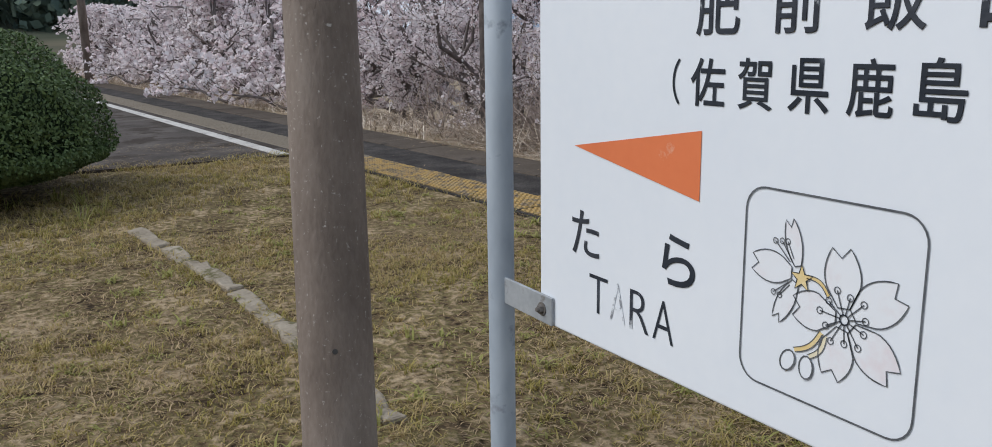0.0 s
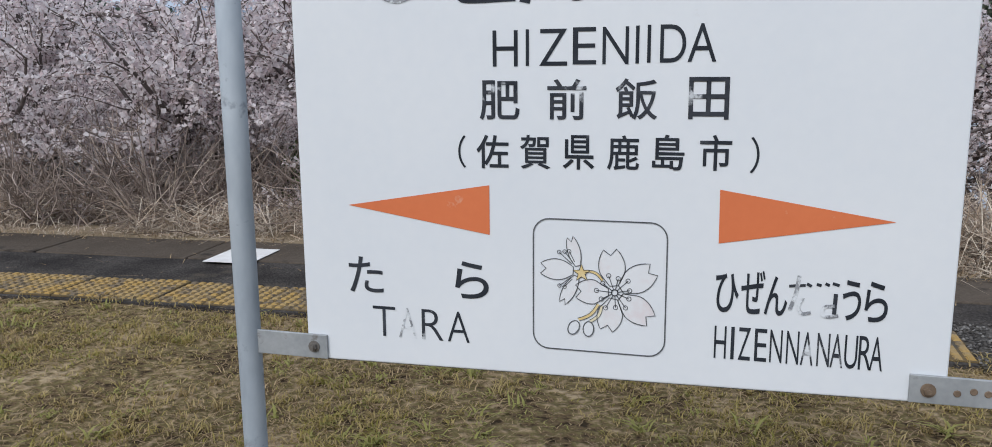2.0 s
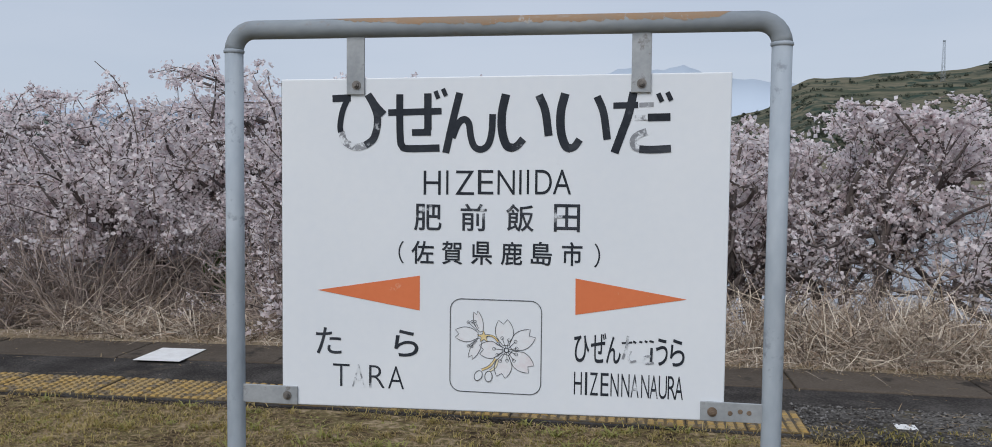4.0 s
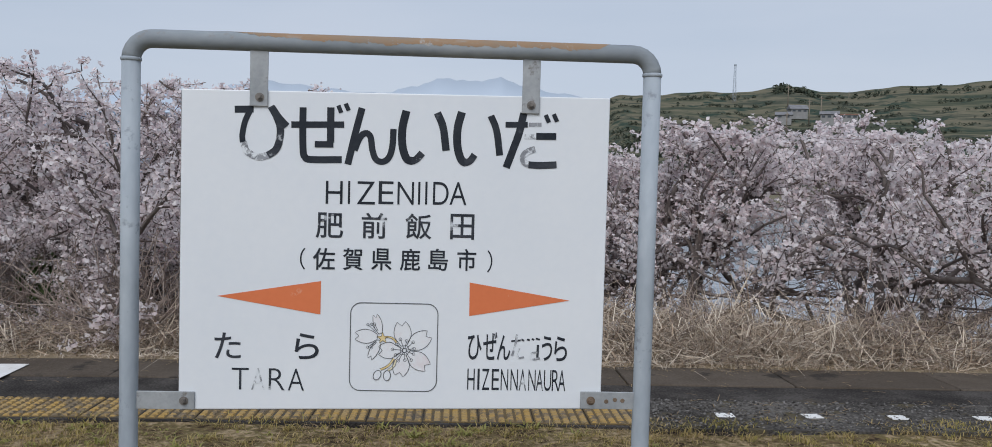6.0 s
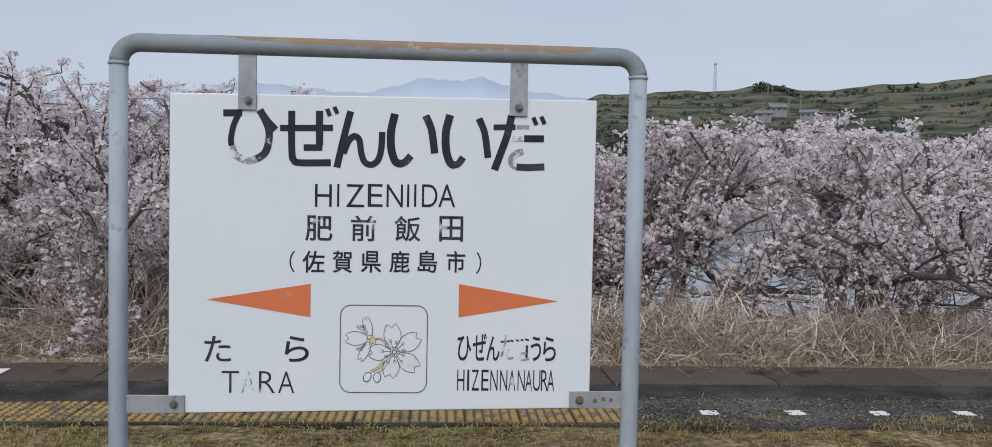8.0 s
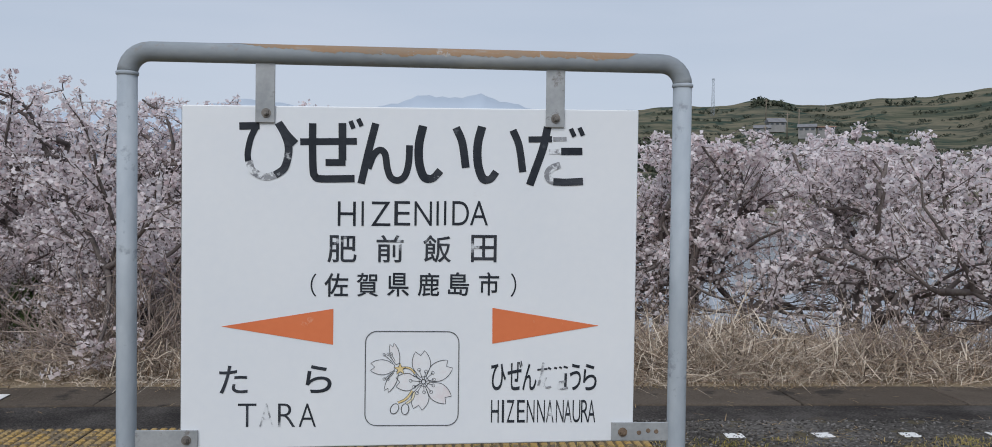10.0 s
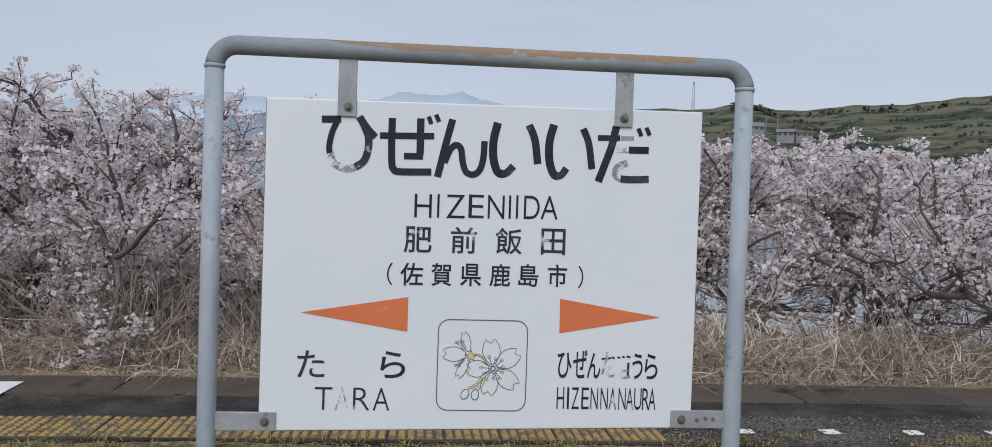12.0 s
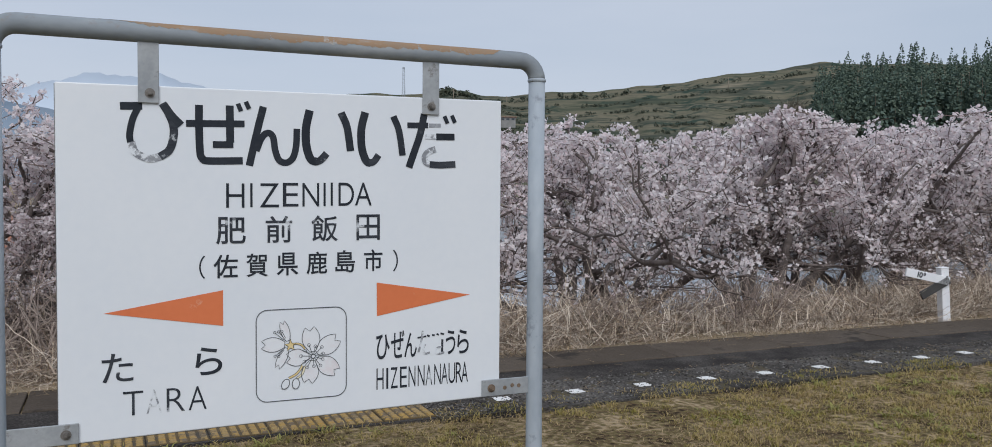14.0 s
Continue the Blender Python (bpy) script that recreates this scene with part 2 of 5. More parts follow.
M["pale_trunk"] = material("pale_trunk", [(0.16, 0.13, 0.10), (0.26, 0.22, 0.17)], 0.5, 3, 0.9, 0)
# the air's haze is put into the colour of both far ranges
M["hazed_mountain"] = material("hazed_mountain", [(0.465, 0.535, 0.62), (0.495, 0.56, 0.64)], 0.0008, 0.004, 1.0, 0, spec=0.0)
M["hazed_ridge"] = material("hazed_ridge", [(0.20, 0.255, 0.32), (0.25, 0.305, 0.37)], 0.002, 0.008, 1.0, 0, spec=0.0)
M["house_wall"] = material("house_wall", [(0.20, 0.20, 0.195), (0.29, 0.285, 0.28)], 0.5, 4, 0.9, 0)
M["brown_wall"] = material("brown_wall", [(0.22, 0.15, 0.10), (0.34, 0.23, 0.15)], 0.6, 5, 0.9, 0)
M["roof_tile"] = material("roof_tile", [(0.14, 0.14, 0.15), (0.22, 0.22, 0.23)], 0.5, 5, 0.8, 0)
M["roof_red"] = material("roof_red", [(0.30, 0.13, 0.08), (0.42, 0.20, 0.12)], 0.5, 5, 0.8, 0)
M["glass_dark"] = material("glass_dark", [(0.04, 0.05, 0.06), (0.07, 0.08, 0.09)], 1, 5, 0.15, 0)
M["water"] = material("water", [(0.33, 0.36, 0.42), (0.42, 0.45, 0.51)], 0.15, 1.2, 0.15, 0.4, 0.12, stretch=(1, 2, 1))


def let_light_through(name, share):
    """Thin petals and leaves: part of the light passes."""
    n, l = M[name].node_tree.nodes, M[name].node_tree.links
    b = n["Principled BSDF"]
    tr = n.new("ShaderNodeBsdfTranslucent")
    l.new(b.inputs["Base Color"].links[0].from_socket, tr.inputs["Color"])
    mx = n.new("ShaderNodeMixShader")
    mx.inputs[0].default_value = share
    l.new(b.outputs["BSDF"], mx.inputs[1])
    l.new(tr.outputs["BSDF"], mx.inputs[2])
    l.new(mx.outputs["Shader"], n["Material Output"].inputs["Surface"])


let_light_through("blossom", 0.5)
let_light_through("grass", 0.3)
let_light_through("weed", 0.3)

# ---- helpers for building ----
def grow(name, bm, mat, parent=None, label=""):
    me = bpy.data.meshes.new(name)
    bm.to_mesh(me)
    bm.free()
    me.materials.append(M[mat])
    ob = new(name, me)
    if parent:
        ob.parent = parent
    if label:
        ob["label"] = label
    return ob


def part(name, bm, material_name, parent, label=""):
    return grow(name, bm, material_name, parent, label)


def flat_mesh(name, verts, faces, mat):
    me = bpy.data.meshes.new(name)
    me.from_pydata(verts, [], faces)
    me.materials.append(M[mat])
    return me


def fast_mesh(name, verts, quads, tris, mat):
    """A mesh from arrays: verts (n, 3), quads (m, 4), tris (k, 3)."""
    me = bpy.data.meshes.new(name)
    nq, nt = len(quads), len(tris)
    me.vertices.add(len(verts))
    me.vertices.foreach_set("co", np.asarray(verts, dtype=np.float32).ravel())
    loops = np.concatenate([np.asarray(quads, dtype=np.int32).ravel(), np.asarray(tris, dtype=np.int32).ravel()])
    me.loops.add(len(loops))
    me.loops.foreach_set("vertex_index", loops)
    me.polygons.add(nq + nt)
    starts = np.concatenate([np.arange(nq) * 4, nq * 4 + np.arange(nt) * 3]).astype(np.int32)
    me.polygons.foreach_set("loop_start", starts)
    me.update(calc_edges=True)
    me.validate()
    me.materials.append(M[mat])
    return me


def box(bm, x0, x1, y0, y1, z0, z1, bevel=0.0, m=None):
    r = bmesh.ops.create_cube(bm, size=1.0)
    vs = r["verts"]
    for v in vs:
        v.co = Vector(((x0 + x1) / 2 + v.co.x * (x1 - x0), (y0 + y1) / 2 + v.co.y * (y1 - y0), (z0 + z1) / 2 + v.co.z * (z1 - z0)))
    if bevel:
        es = list({e for v in vs for e in v.link_edges})
        r = bmesh.ops.bevel(bm, geom=es, offset=bevel, segments=2, affect="EDGES", profile=0.5)
        vs = list({v for f in r["faces"] for v in f.verts} | {v for v in vs if v.is_valid})
    if m is not None:
        bmesh.ops.transform(bm, matrix=m, verts=[v for v in vs if v.is_valid])
    return vs


def tube(bm, pts, radii, sides=10, cap=True):
    """A pipe along points."""
    pts = [Vector(p) for p in pts]
    rings = []
    up = Vector((0.13, 0.2, 1)).normalized()
    for i, p in enumerate(pts):
        d = (pts[min(i + 1, len(pts) - 1)] - pts[max(i - 1, 0)]).normalized()
        if abs(d.dot(up)) > 0.95:
            up = Vector((1, 0.1, 0.05)).normalized()
        a = d.cross(up).normalized()
        b = d.cross(a).normalized()
        up = -b if (-b).dot(up) > 0 else b
        r = radii[i] if hasattr(radii, "__len__") else radii
        rings.append([bm.verts.new(p + (a * math.cos(2 * math.pi * k / sides) + b * math.sin(2 * math.pi * k / sides)) * r) for k in range(sides)])
    for r0, r1 in zip(rings, rings[1:]):
        ks = min(range(sides), key=lambda k: (r1[k].co - r0[0].co).length)
        for k in range(sides):
            f = bm.faces.new((r0[k], r0[(k + 1) % sides], r1[(k + 1 + ks) % sides], r1[(k + ks) % sides]))
            f.smooth = True
    if cap:
        bm.faces.new(rings[0][::-1])
        bm.faces.new(rings[-1])


def smoothstep(a, b, x):
    t = np.clip((x - a) / (b - a), 0, 1)
    return t * t * (3 - 2 * t)


def bend(x):
    """How far the platform's lines swing towards the station as it curves away."""
    u = np.maximum(0.0, -2.0 - x)
    return -0.075 * u * u / (u + 1.0)


def thing(name, label, category, at=(0, 0, 0), group="", kind=""):
    e = new(name)
    e.empty_display_size = 0.1
    e.location = at
    return tagged(e, label, category, group, kind)


# ---- ground, platform ----
def ground_height(x, y):
    yb = y - bend(x)
    d = np.hypot(x, y)
    bank = -0.42 * smoothstep(4.05, 7.2, yb)
    land = smoothstep(2.0, -6.0, x - 0.02 * y)
    floor_z = -4.9 + 2.4 * land
    z = bank + (floor_z + 0.42) * smoothstep(7.6, 12.5, yb)
    z = z - 3.0 * smoothstep(120, 400, d) * (1 - land) * smoothstep(8, 30, yb)
    z = z + 14.0 * smoothstep(300, 3000, d) * land
    return z


k_grid = np.arange(-92, 93)
gx = 2.0 * np.sinh(0.0835 * k_grid)
gy = 2.0 * np.sinh(0.0835 * k_grid) + 2.0
GX, GY = np.meshgrid(gx, gy)
GZ = ground_height(GX, GY)
near_lawn = (np.hypot(GX, GY) < 40)
GZ = GZ + near_lawn * 0.012 * np.sin(GX * 3.1 + np.sin(GY * 2.3)) * np.sin(GY * 2.7 + 1.3)
n_side = len(gx)
gv = np.stack([GX.ravel(), GY.ravel(), GZ.ravel()], axis=1)
gi = np.arange(n_side * n_side).reshape(n_side, n_side)
gq = np.stack([gi[:-1, :-1].ravel(), gi[:-1, 1:].ravel(), gi[1:, 1:].ravel(), gi[1:, :-1].ravel()], axis=1)
ground_me = fast_mesh("ground", gv, gq, np.zeros((0, 3)), "soil")
ground_me.materials.append(M["bank"])
yb_q = (GY - bend(GX))[:-1, :-1].ravel()
ground_me.polygons.foreach_set("material_index", (yb_q > 3.9).astype(np.int32))
ground = tagged(new("ground", ground_me), "dry grassy soil that falls away behind the platform", "ground", kind="structure")

bm = bmesh.new()
bmesh.ops.create_grid(bm, x_segments=60, y_segments=60, size=2600)
bmesh.ops.translate(bm, verts=bm.verts, vec=(0, 2620, -4.0))
water = tagged(grow("water", bm, "water"), "pale grey-blue calm sea behind the trees", "water", kind="structure")


def strip(name, x0, x1, y0, y1, z, mat, depth=0.12, step=0.6):
    """A paved band that follows the platform's curve."""
    bm = bmesh.new()
    xs = np.linspace(x0, x1, max(2, int((x1 - x0) / step)))
    rows = []
    for x in xs:
        b = float(bend(x))
        rows.append([bm.verts.new((x, y0 + b, z - depth)), bm.verts.new((x, y0 + b, z)), bm.verts.new((x, y1 + b, z)), bm.verts.new((x, y1 + b, z - depth))])
    for a, c in zip(rows, rows[1:]):
        for i in range(3):
            bm.faces.new((a[i], c[i], c[i + 1], a[i + 1]))
    bm.faces.new(rows[0])
    bm.faces.new(rows[-1][::-1])
    bmesh.ops.recalc_face_normals(bm, faces=bm.faces)
    return grow(name, bm, mat)


tagged(strip("platform_edge_asphalt", -48, 32, 2.47, 3.52, 0.018, "asphalt"), "dark worn asphalt along the platform edge", "asphalt", kind="structure")
tagged(strip("platform_gravel", 1.30, 32, 2.42, 3.08, 0.026, "gravel_asphalt"), "coarse grey stony asphalt beside the grass", "asphalt", kind="structure")
tagged(strip("platform_asphalt", -48, -8.55, -3.5, 2.47, 0.02, "old_asphalt"), "dark grey asphalt platform with litter on it", "platform", kind="structure")
white_line = tagged(strip("white_line", -48, -8.6, 2.20, 2.35, 0.026, "worn_line"), "worn white painted line on the platform", "line", kind="structure")

# ---- the sign ----
BX, BZ0, BZ1, SKEW = 0.60, 0.744, 1.646, 0.020
sign = thing("station_sign", "white enamel station sign in a rusty galvanised pipe frame on grass", "sign")
PX, PR = 0.738, 0.718


def bent_frame():
    bm = bmesh.new()
    r, R, top = 0.0252, 0.058, 1.781
    pts = [(-PX, 0, -0.3), (-PX, 0, 0.4), (-PX, 0, 1.1), (-PX, 0, top - R)]
    for i in range(1, 7):
        a = math.pi / 2 * i / 6
        pts.append((-PX + R - R * math.cos(a), 0, top - R + R * math.sin(a)))
    for i in range(0, 7):
        a = math.pi / 2 * i / 6
        pts.append((PR - R + R * math.sin(a), 0, top - R + R * math.cos(a)))
    pts += [(PR, 0, 1.1), (PR, 0, 0.4), (PR, 0, -0.3)]
    return pts, r


pts, pipe_r = bent_frame()
bm = bmesh.new()
tube(bm, pts[:4], pipe_r, 20)
part("post", bm, "galvanised", sign, "grey galvanised pipe")
bm = bmesh.new()
tube(bm, pts[-4:], pipe_r, 20)
part("post", bm, "galvanised", sign, "grey galvanised pipe")
bm = bmesh.new()
tube(bm, pts[3:-3], pipe_r + 0.0005, 20)
part("top_rail", bm, "rusty_pipe", sign, "rust-streaked bent pipe")
bm = bmesh.new()
rng = np.random.default_rng(61)
n_rust = 150
rows = []
wander = np.convolve(rng.normal(0, 1, (n_rust + 20)), np.ones(9) / 3, "same")
for i in range(n_rust):
    t = i / (n_rust - 1)
    wide = 78 * min(1, t * 6, (1 - t) * 30) + 9 * wander[i] * min(1, t * 8) + 3 * rng.normal()
    ring = []
    for k in range(7):
        a = radians(-wide + max(4.0, wide + 30) * k / 6)
        ring.append(bm.verts.new((-0.50 + 1.10 * t, math.sin(a) * (pipe_r + 0.0010), 1.781 + math.cos(a) * (pipe_r + 0.0010))))
    rows.append(ring)
for a, b in zip(rows, rows[1:]):
    for k in range(6):
        bm.faces.new((a[k], b[k], b[k + 1], a[k + 1])).smooth = True
part("rust_streak", bm, "rust_film", sign, "brown rust along the rail's upper side")
for sx in (-PX, PR):
    bm = bmesh.new()
    z = 1.781 - 0.058
    tube(bm, [(sx, 0, z - 0.006), (sx, 0, z - 0.003), (sx, 0, z + 0.003), (sx, 0, z + 0.006)], [pipe_r, pipe_r + 0.003, pipe_r + 0.003, pipe_r], 20)
    part("weld_seam", bm, "galvanised", sign)

bm = bmesh.new()
box(bm, -BX, BX, 0, 0.022, BZ0, BZ1, 0.003)
for v in bm.verts:
    v.co.z += (SKEW if v.co.z < 1.0 else 0.010) * (v.co.x + BX) / (2 * BX)
board = part("board", bm, "enamel", sign, "white enamelled board")
bm = bmesh.new()
box(bm, -BX - 0.0015, -BX + 0.0015, 0.004, 0.024, BZ0 + 0.004, BZ1 - 0.004)
part("board_edge", bm, "enamel_edge", sign)
bm = bmesh.new()
box(bm, -BX + 0.004, BX - 0.004, 0.004, 0.024, BZ0 - 0.0015, BZ0 + 0.0015)
for v in bm.verts:
    v.co.z += SKEW * (v.co.x + BX) / (2 * BX)
part("board_edge", bm, "enamel_edge", sign)


def bracket(x0, x1, z0, z1, bolts):
    bm = bmesh.new()
    box(bm, x0, x1, -0.007, -0.001, z0, z1, 0.0015)
    b = part("bracket", bm, "steel", sign, "flat galvanised steel bracket")
    for x, z, mat in bolts:
        bm = bmesh.new()
        bmesh.ops.create_cone(bm, cap_ends=True, segments=16, radius1=0.0125, radius2=0.0125, depth=0.002, matrix=pose(x, -0.008, z, 90))
        bmesh.ops.create_cone(bm, cap_ends=True, segments=6, radius1=0.0085, radius2=0.0075, depth=0.007, matrix=pose(x, -0.012, z, 90, 0, 0) @ pose(0, 0, 0, 0, 0, 17))
        bmesh.ops.create_cone(bm, cap_ends=True, segments=10, radius1=0.0045, radius2=0.004, depth=0.006, matrix=pose(x, -0.017, z, 90))
        part("bolt", bm, mat, b)


bracket(-0.725, -0.554, 0.746, 0.797, [(-0.583, 0.771, "bolt")])
bracket(0.540, 0.725, 0.765, 0.815, [(0.570, 0.789, "rust")])
bracket(-0.411, -0.361, 1.603, 1.765, [(-0.383, 1.628, "bolt")])
bracket(0.349, 0.399, 1.605, 1.765, [(0.375, 1.628, "bolt")])
for x in (0.615, 0.640, 0.662):
    bm = bmesh.new()
    bmesh.ops.create_cone(bm, cap_ends=True, segments=9, radius1=0.0065, radius2=0.005, depth=0.002, matrix=pose(x, -0.008, 0.790 + 0.003 * math.sin(x * 90), 90))
    part("rust_spot", bm, "rust", sign)


def glyph(ch, x0, x1, z0, z1, mat, bold=0.0, name="character", label="", offset=0.0):
    """One painted character or word, fitted into its box on the board; bold thickens its strokes by that many metres."""
    cu = bpy.data.curves.new("letter", "FONT")
    cu.body, cu.offset, cu.resolution_u = ch, offset, 6
    cu.bevel_depth, cu.bevel_resolution = bold / (z1 - z0) * 0.85, 0
    tmp = new("letter", cu)
    me = bpy.data.meshes.new_from_object(tmp.evaluated_get(bpy.context.evaluated_depsgraph_get()))
    bpy.data.objects.remove(tmp)
    bm = bmesh.new()
    bm.from_mesh(me)
    bpy.data.meshes.remove(me)
    bmesh.ops.remove_doubles(bm, verts=bm.verts, dist=1e-5)
    co = np.array([v.co[:] for v in bm.verts])
    lo, hi = co.min(axis=0), co.max(axis=0)
    for v in bm.verts:
        x = x0 + (v.co.x - lo[0]) / (hi[0] - lo[0]) * (x1 - x0)
        z = z0 + (v.co.y - lo[1]) / (hi[1] - lo[1]) * (z1 - z0)
        deep = (v.co.z - lo[2]) / (hi[2] - lo[2]) * 0.0005 if hi[2] > lo[2] else 0.0
        v.co = Vector((x, -0.0010 - deep, z))
    ob = grow(name, bm, mat)
    ob.parent = board
    if label:
        ob["label"] = label
    return ob


for ch, x0, x1, z0 in (("H", -0.197, -0.150, 1.336), ("I", -0.135, -0.129, 1.337), ("Z", -0.110, -0.059, 1.337), ("E", -0.049, -0.007, 1.339), ("N", 0.004, 0.050, 1.339),
                       ("I", 0.062, 0.068, 1.340), ("I", 0.082, 0.088, 1.341), ("D", 0.104, 0.148, 1.341), ("A", 0.151, 0.199, 1.342)):
    glyph(ch, x0, x1, z0, z0 + 0.0645, "ink", offset=-0.006)
for ch, x0, x1, z0 in (("肥", -0.223, -0.147, 1.239), ("前", -0.095, -0.024, 1.241), ("飯", 0.028, 0.102, 1.242), ("田", 0.155, 0.223, 1.244)):
    glyph(ch, x0, x1, z0, z0 + 0.0725, "worn_ink", 0.0008)
for ch, x0, x1, z0 in (("佐", -0.230, -0.168, 1.149), ("賀", -0.146, -0.089, 1.150), ("県", -0.066, -0.008, 1.151), ("鹿", 0.015, 0.072, 1.152), ("島", 0.095, 0.151, 1.154), ("市", 0.177, 0.231, 1.155)):
    glyph(ch, x0, x1, z0, z0 + 0.0625, "ink", 0.0008)
glyph("（", -0.266, -0.251, 1.149, 1.210, "ink", 0.0)
glyph("）", 0.262, 0.277, 1.152, 1.215, "ink", 0.0)
glyph("た", -0.501, -0.427, 0.892, 0.966, "worn_ink", 0.0004)
glyph("ら", -0.277, -0.209, 0.894, 0.968, "ink", 0.0008)
for ch, x0, x1, mat in (("T", -0.452, -0.404, "ink"), ("A", -0.397, -0.359, "faded_ink"), ("R", -0.348, -0.303, "worn_ink"), ("A", -0.294, -0.249, "ink")):
    glyph(ch, x0, x1, 0.804, 0.866, mat, offset=-0.012)
for ch, x0, x1 in (("ひ", 0.213, 0.253), ("ぜ", 0.257, 0.297), ("ん", 0.297, 0.335), ("う", 0.425, 0.455), ("ら", 0.461, 0.498)):
    glyph(ch, x0, x1, 0.901, 0.981 if ch == "ぜ" else 0.973, "ink", 0.0008)
for ch, x0, mat in (("H", 0.214, "ink"), ("I", 0.243, "ink"), ("Z", 0.256, "ink"), ("E", 0.284, "ink"), ("N", 0.310, "ink"), ("N", 0.338, "ink"), ("A", 0.362, "worn_ink"),
                    ("N", 0.389, "worn_ink"), ("A", 0.411, "worn_ink"), ("U", 0.434, "ink"), ("R", 0.457, "ink"), ("A", 0.475, "ink")):
    glyph(ch, x0, x0 + (0.006 if ch == "I" else 0.021), 0.814, 0.875, mat, offset=-0.004)


def smooth_path(pts, steps=5):
    """A curve through the points."""
    if len(pts) == 2:
        return [Vector(p) for p in pts]
    p = [Vector(q) for q in pts]
    p = [p[0] * 2 - p[1]] + p + [p[-1] * 2 - p[-2]]
    out = []
    for i in range(1, len(p) - 2):
        for k in range(steps):
            t = k / steps
            out.append(0.5 * (2 * p[i] + (p[i + 1] - p[i - 1]) * t + (2 * p[i - 1] - 5 * p[i] + 4 * p[i + 1] - p[i + 2]) * t * t + (3 * p[i] - p[i - 1] - 3 * p[i + 1] + p[i + 2]) * t ** 3))
    return out + [p[-2]]


def lettering(strokes):
    """A character in flat brush strokes: (paint, width, course) each."""
    bm = bmesh.new()
    paints = ["ink", "worn_ink", "faded_ink"]
    for k, (paint, w, course) in enumerate(strokes):
        pts = smooth_path(course)
        rows = []
        for i, p in enumerate(pts):
            d = (pts[min(i + 1, len(pts) - 1)] - pts[max(i - 1, 0)]).normalized()
            q = Vector((-d.y, d.x)) * w / 2
            y = -0.0010 - 0.00012 * k
            rows.append((bm.verts.new((p.x + q.x, y, p.y + q.y)), bm.verts.new((p.x - q.x, y, p.y - q.y))))
        for a, b in zip(rows, rows[1:]):
            bm.faces.new((a[0], b[0], b[1], a[1])).material_index = paints.index(paint)
    ob = part("character", bm, "ink", board, "thick black hand-painted character, partly worn")
    ob.data.materials.append(M["worn_ink"])
    ob.data.materials.append(M["faded_ink"])


lettering([("ink", 0.0194, [(-0.453, 1.593), (-0.401, 1.595)]),
           ("ink", 0.0162, [(-0.412, 1.588), (-0.424, 1.560), (-0.431, 1.523), (-0.429, 1.499)]),
           ("faded_ink", 0.0194, [(-0.428, 1.503), (-0.418, 1.477), (-0.385, 1.462), (-0.357, 1.469)]),
           ("worn_ink", 0.0202, [(-0.360, 1.467), (-0.337, 1.485), (-0.327, 1.518), (-0.327, 1.548), (-0.338, 1.578), (-0.353, 1.604)]),
           ("ink", 0.0194, [(-0.350, 1.601), (-0.331, 1.574), (-0.308, 1.550)])])
lettering([("ink", 0.0178, [(-0.296, 1.555), (-0.149, 1.559)]),
           ("ink", 0.0194, [(-0.264, 1.604), (-0.264, 1.543), (-0.262, 1.483), (-0.257, 1.466), (-0.241, 1.459), (-0.154, 1.461)]),
           ("ink", 0.0202, [(-0.187, 1.606), (-0.186, 1.508)]),
           ("ink", 0.0178, [(-0.178, 1.503), (-0.230, 1.502)]),
           ("ink", 0.0121, [(-0.166, 1.612), (-0.158, 1.592)]),
           ("ink", 0.0121, [(-0.146, 1.618), (-0.137, 1.599)])])
lettering([("ink", 0.0194, [(-0.100, 1.607), (-0.117, 1.538), (-0.137, 1.448)]),
           ("ink", 0.0178, [(-0.119, 1.488), (-0.105, 1.523), (-0.089, 1.537), (-0.075, 1.527), (-0.069, 1.491), (-0.059, 1.465), (-0.040, 1.458), (-0.022, 1.471), (-0.013, 1.504), (-0.011, 1.551)])])
lettering([("ink", 0.0226, [(0.024, 1.603), (0.014, 1.554), (0.015, 1.505), (0.027, 1.469), (0.045, 1.462)]),
           ("worn_ink", 0.0202, [(0.040, 1.461), (0.055, 1.468), (0.071, 1.486)]),
           ("ink", 0.0210, [(0.111, 1.600), (0.128, 1.560), (0.138, 1.494)])])
lettering([("ink", 0.0226, [(0.180, 1.604), (0.169, 1.557), (0.170, 1.506), (0.182, 1.469), (0.197, 1.461)]),
           ("worn_ink", 0.0194, [(0.192, 1.461), (0.206, 1.467), (0.219, 1.485)]),
           ("ink", 0.0194, [(0.262, 1.596), (0.279, 1.555), (0.290, 1.485)])])
lettering([("ink", 0.0162, [(0.304, 1.572), (0.367, 1.574)]),
           ("faded_ink", 0.0113, [(0.370, 1.574), (0.406, 1.575)]),
           ("ink", 0.0210, [(0.355, 1.606), (0.343, 1.549), (0.326, 1.499), (0.309, 1.451)]),
           ("faded_ink", 0.0145, [(0.359, 1.541), (0.395, 1.542)]),
           ("ink", 0.0194, [(0.392, 1.542), (0.449, 1.543)]),
           ("faded_ink", 0.0178, [(0.390, 1.506), (0.367, 1.497), (0.356, 1.482), (0.361, 1.467), (0.377, 1.461)]),
           ("worn_ink", 0.0194, [(0.372, 1.461), (0.405, 1.460), (0.452, 1.463)]),
           ("ink", 0.0121, [(0.417, 1.603), (0.427, 1.582)]),
           ("ink", 0.0121, [(0.440, 1.606), (0.450, 1.585)])])
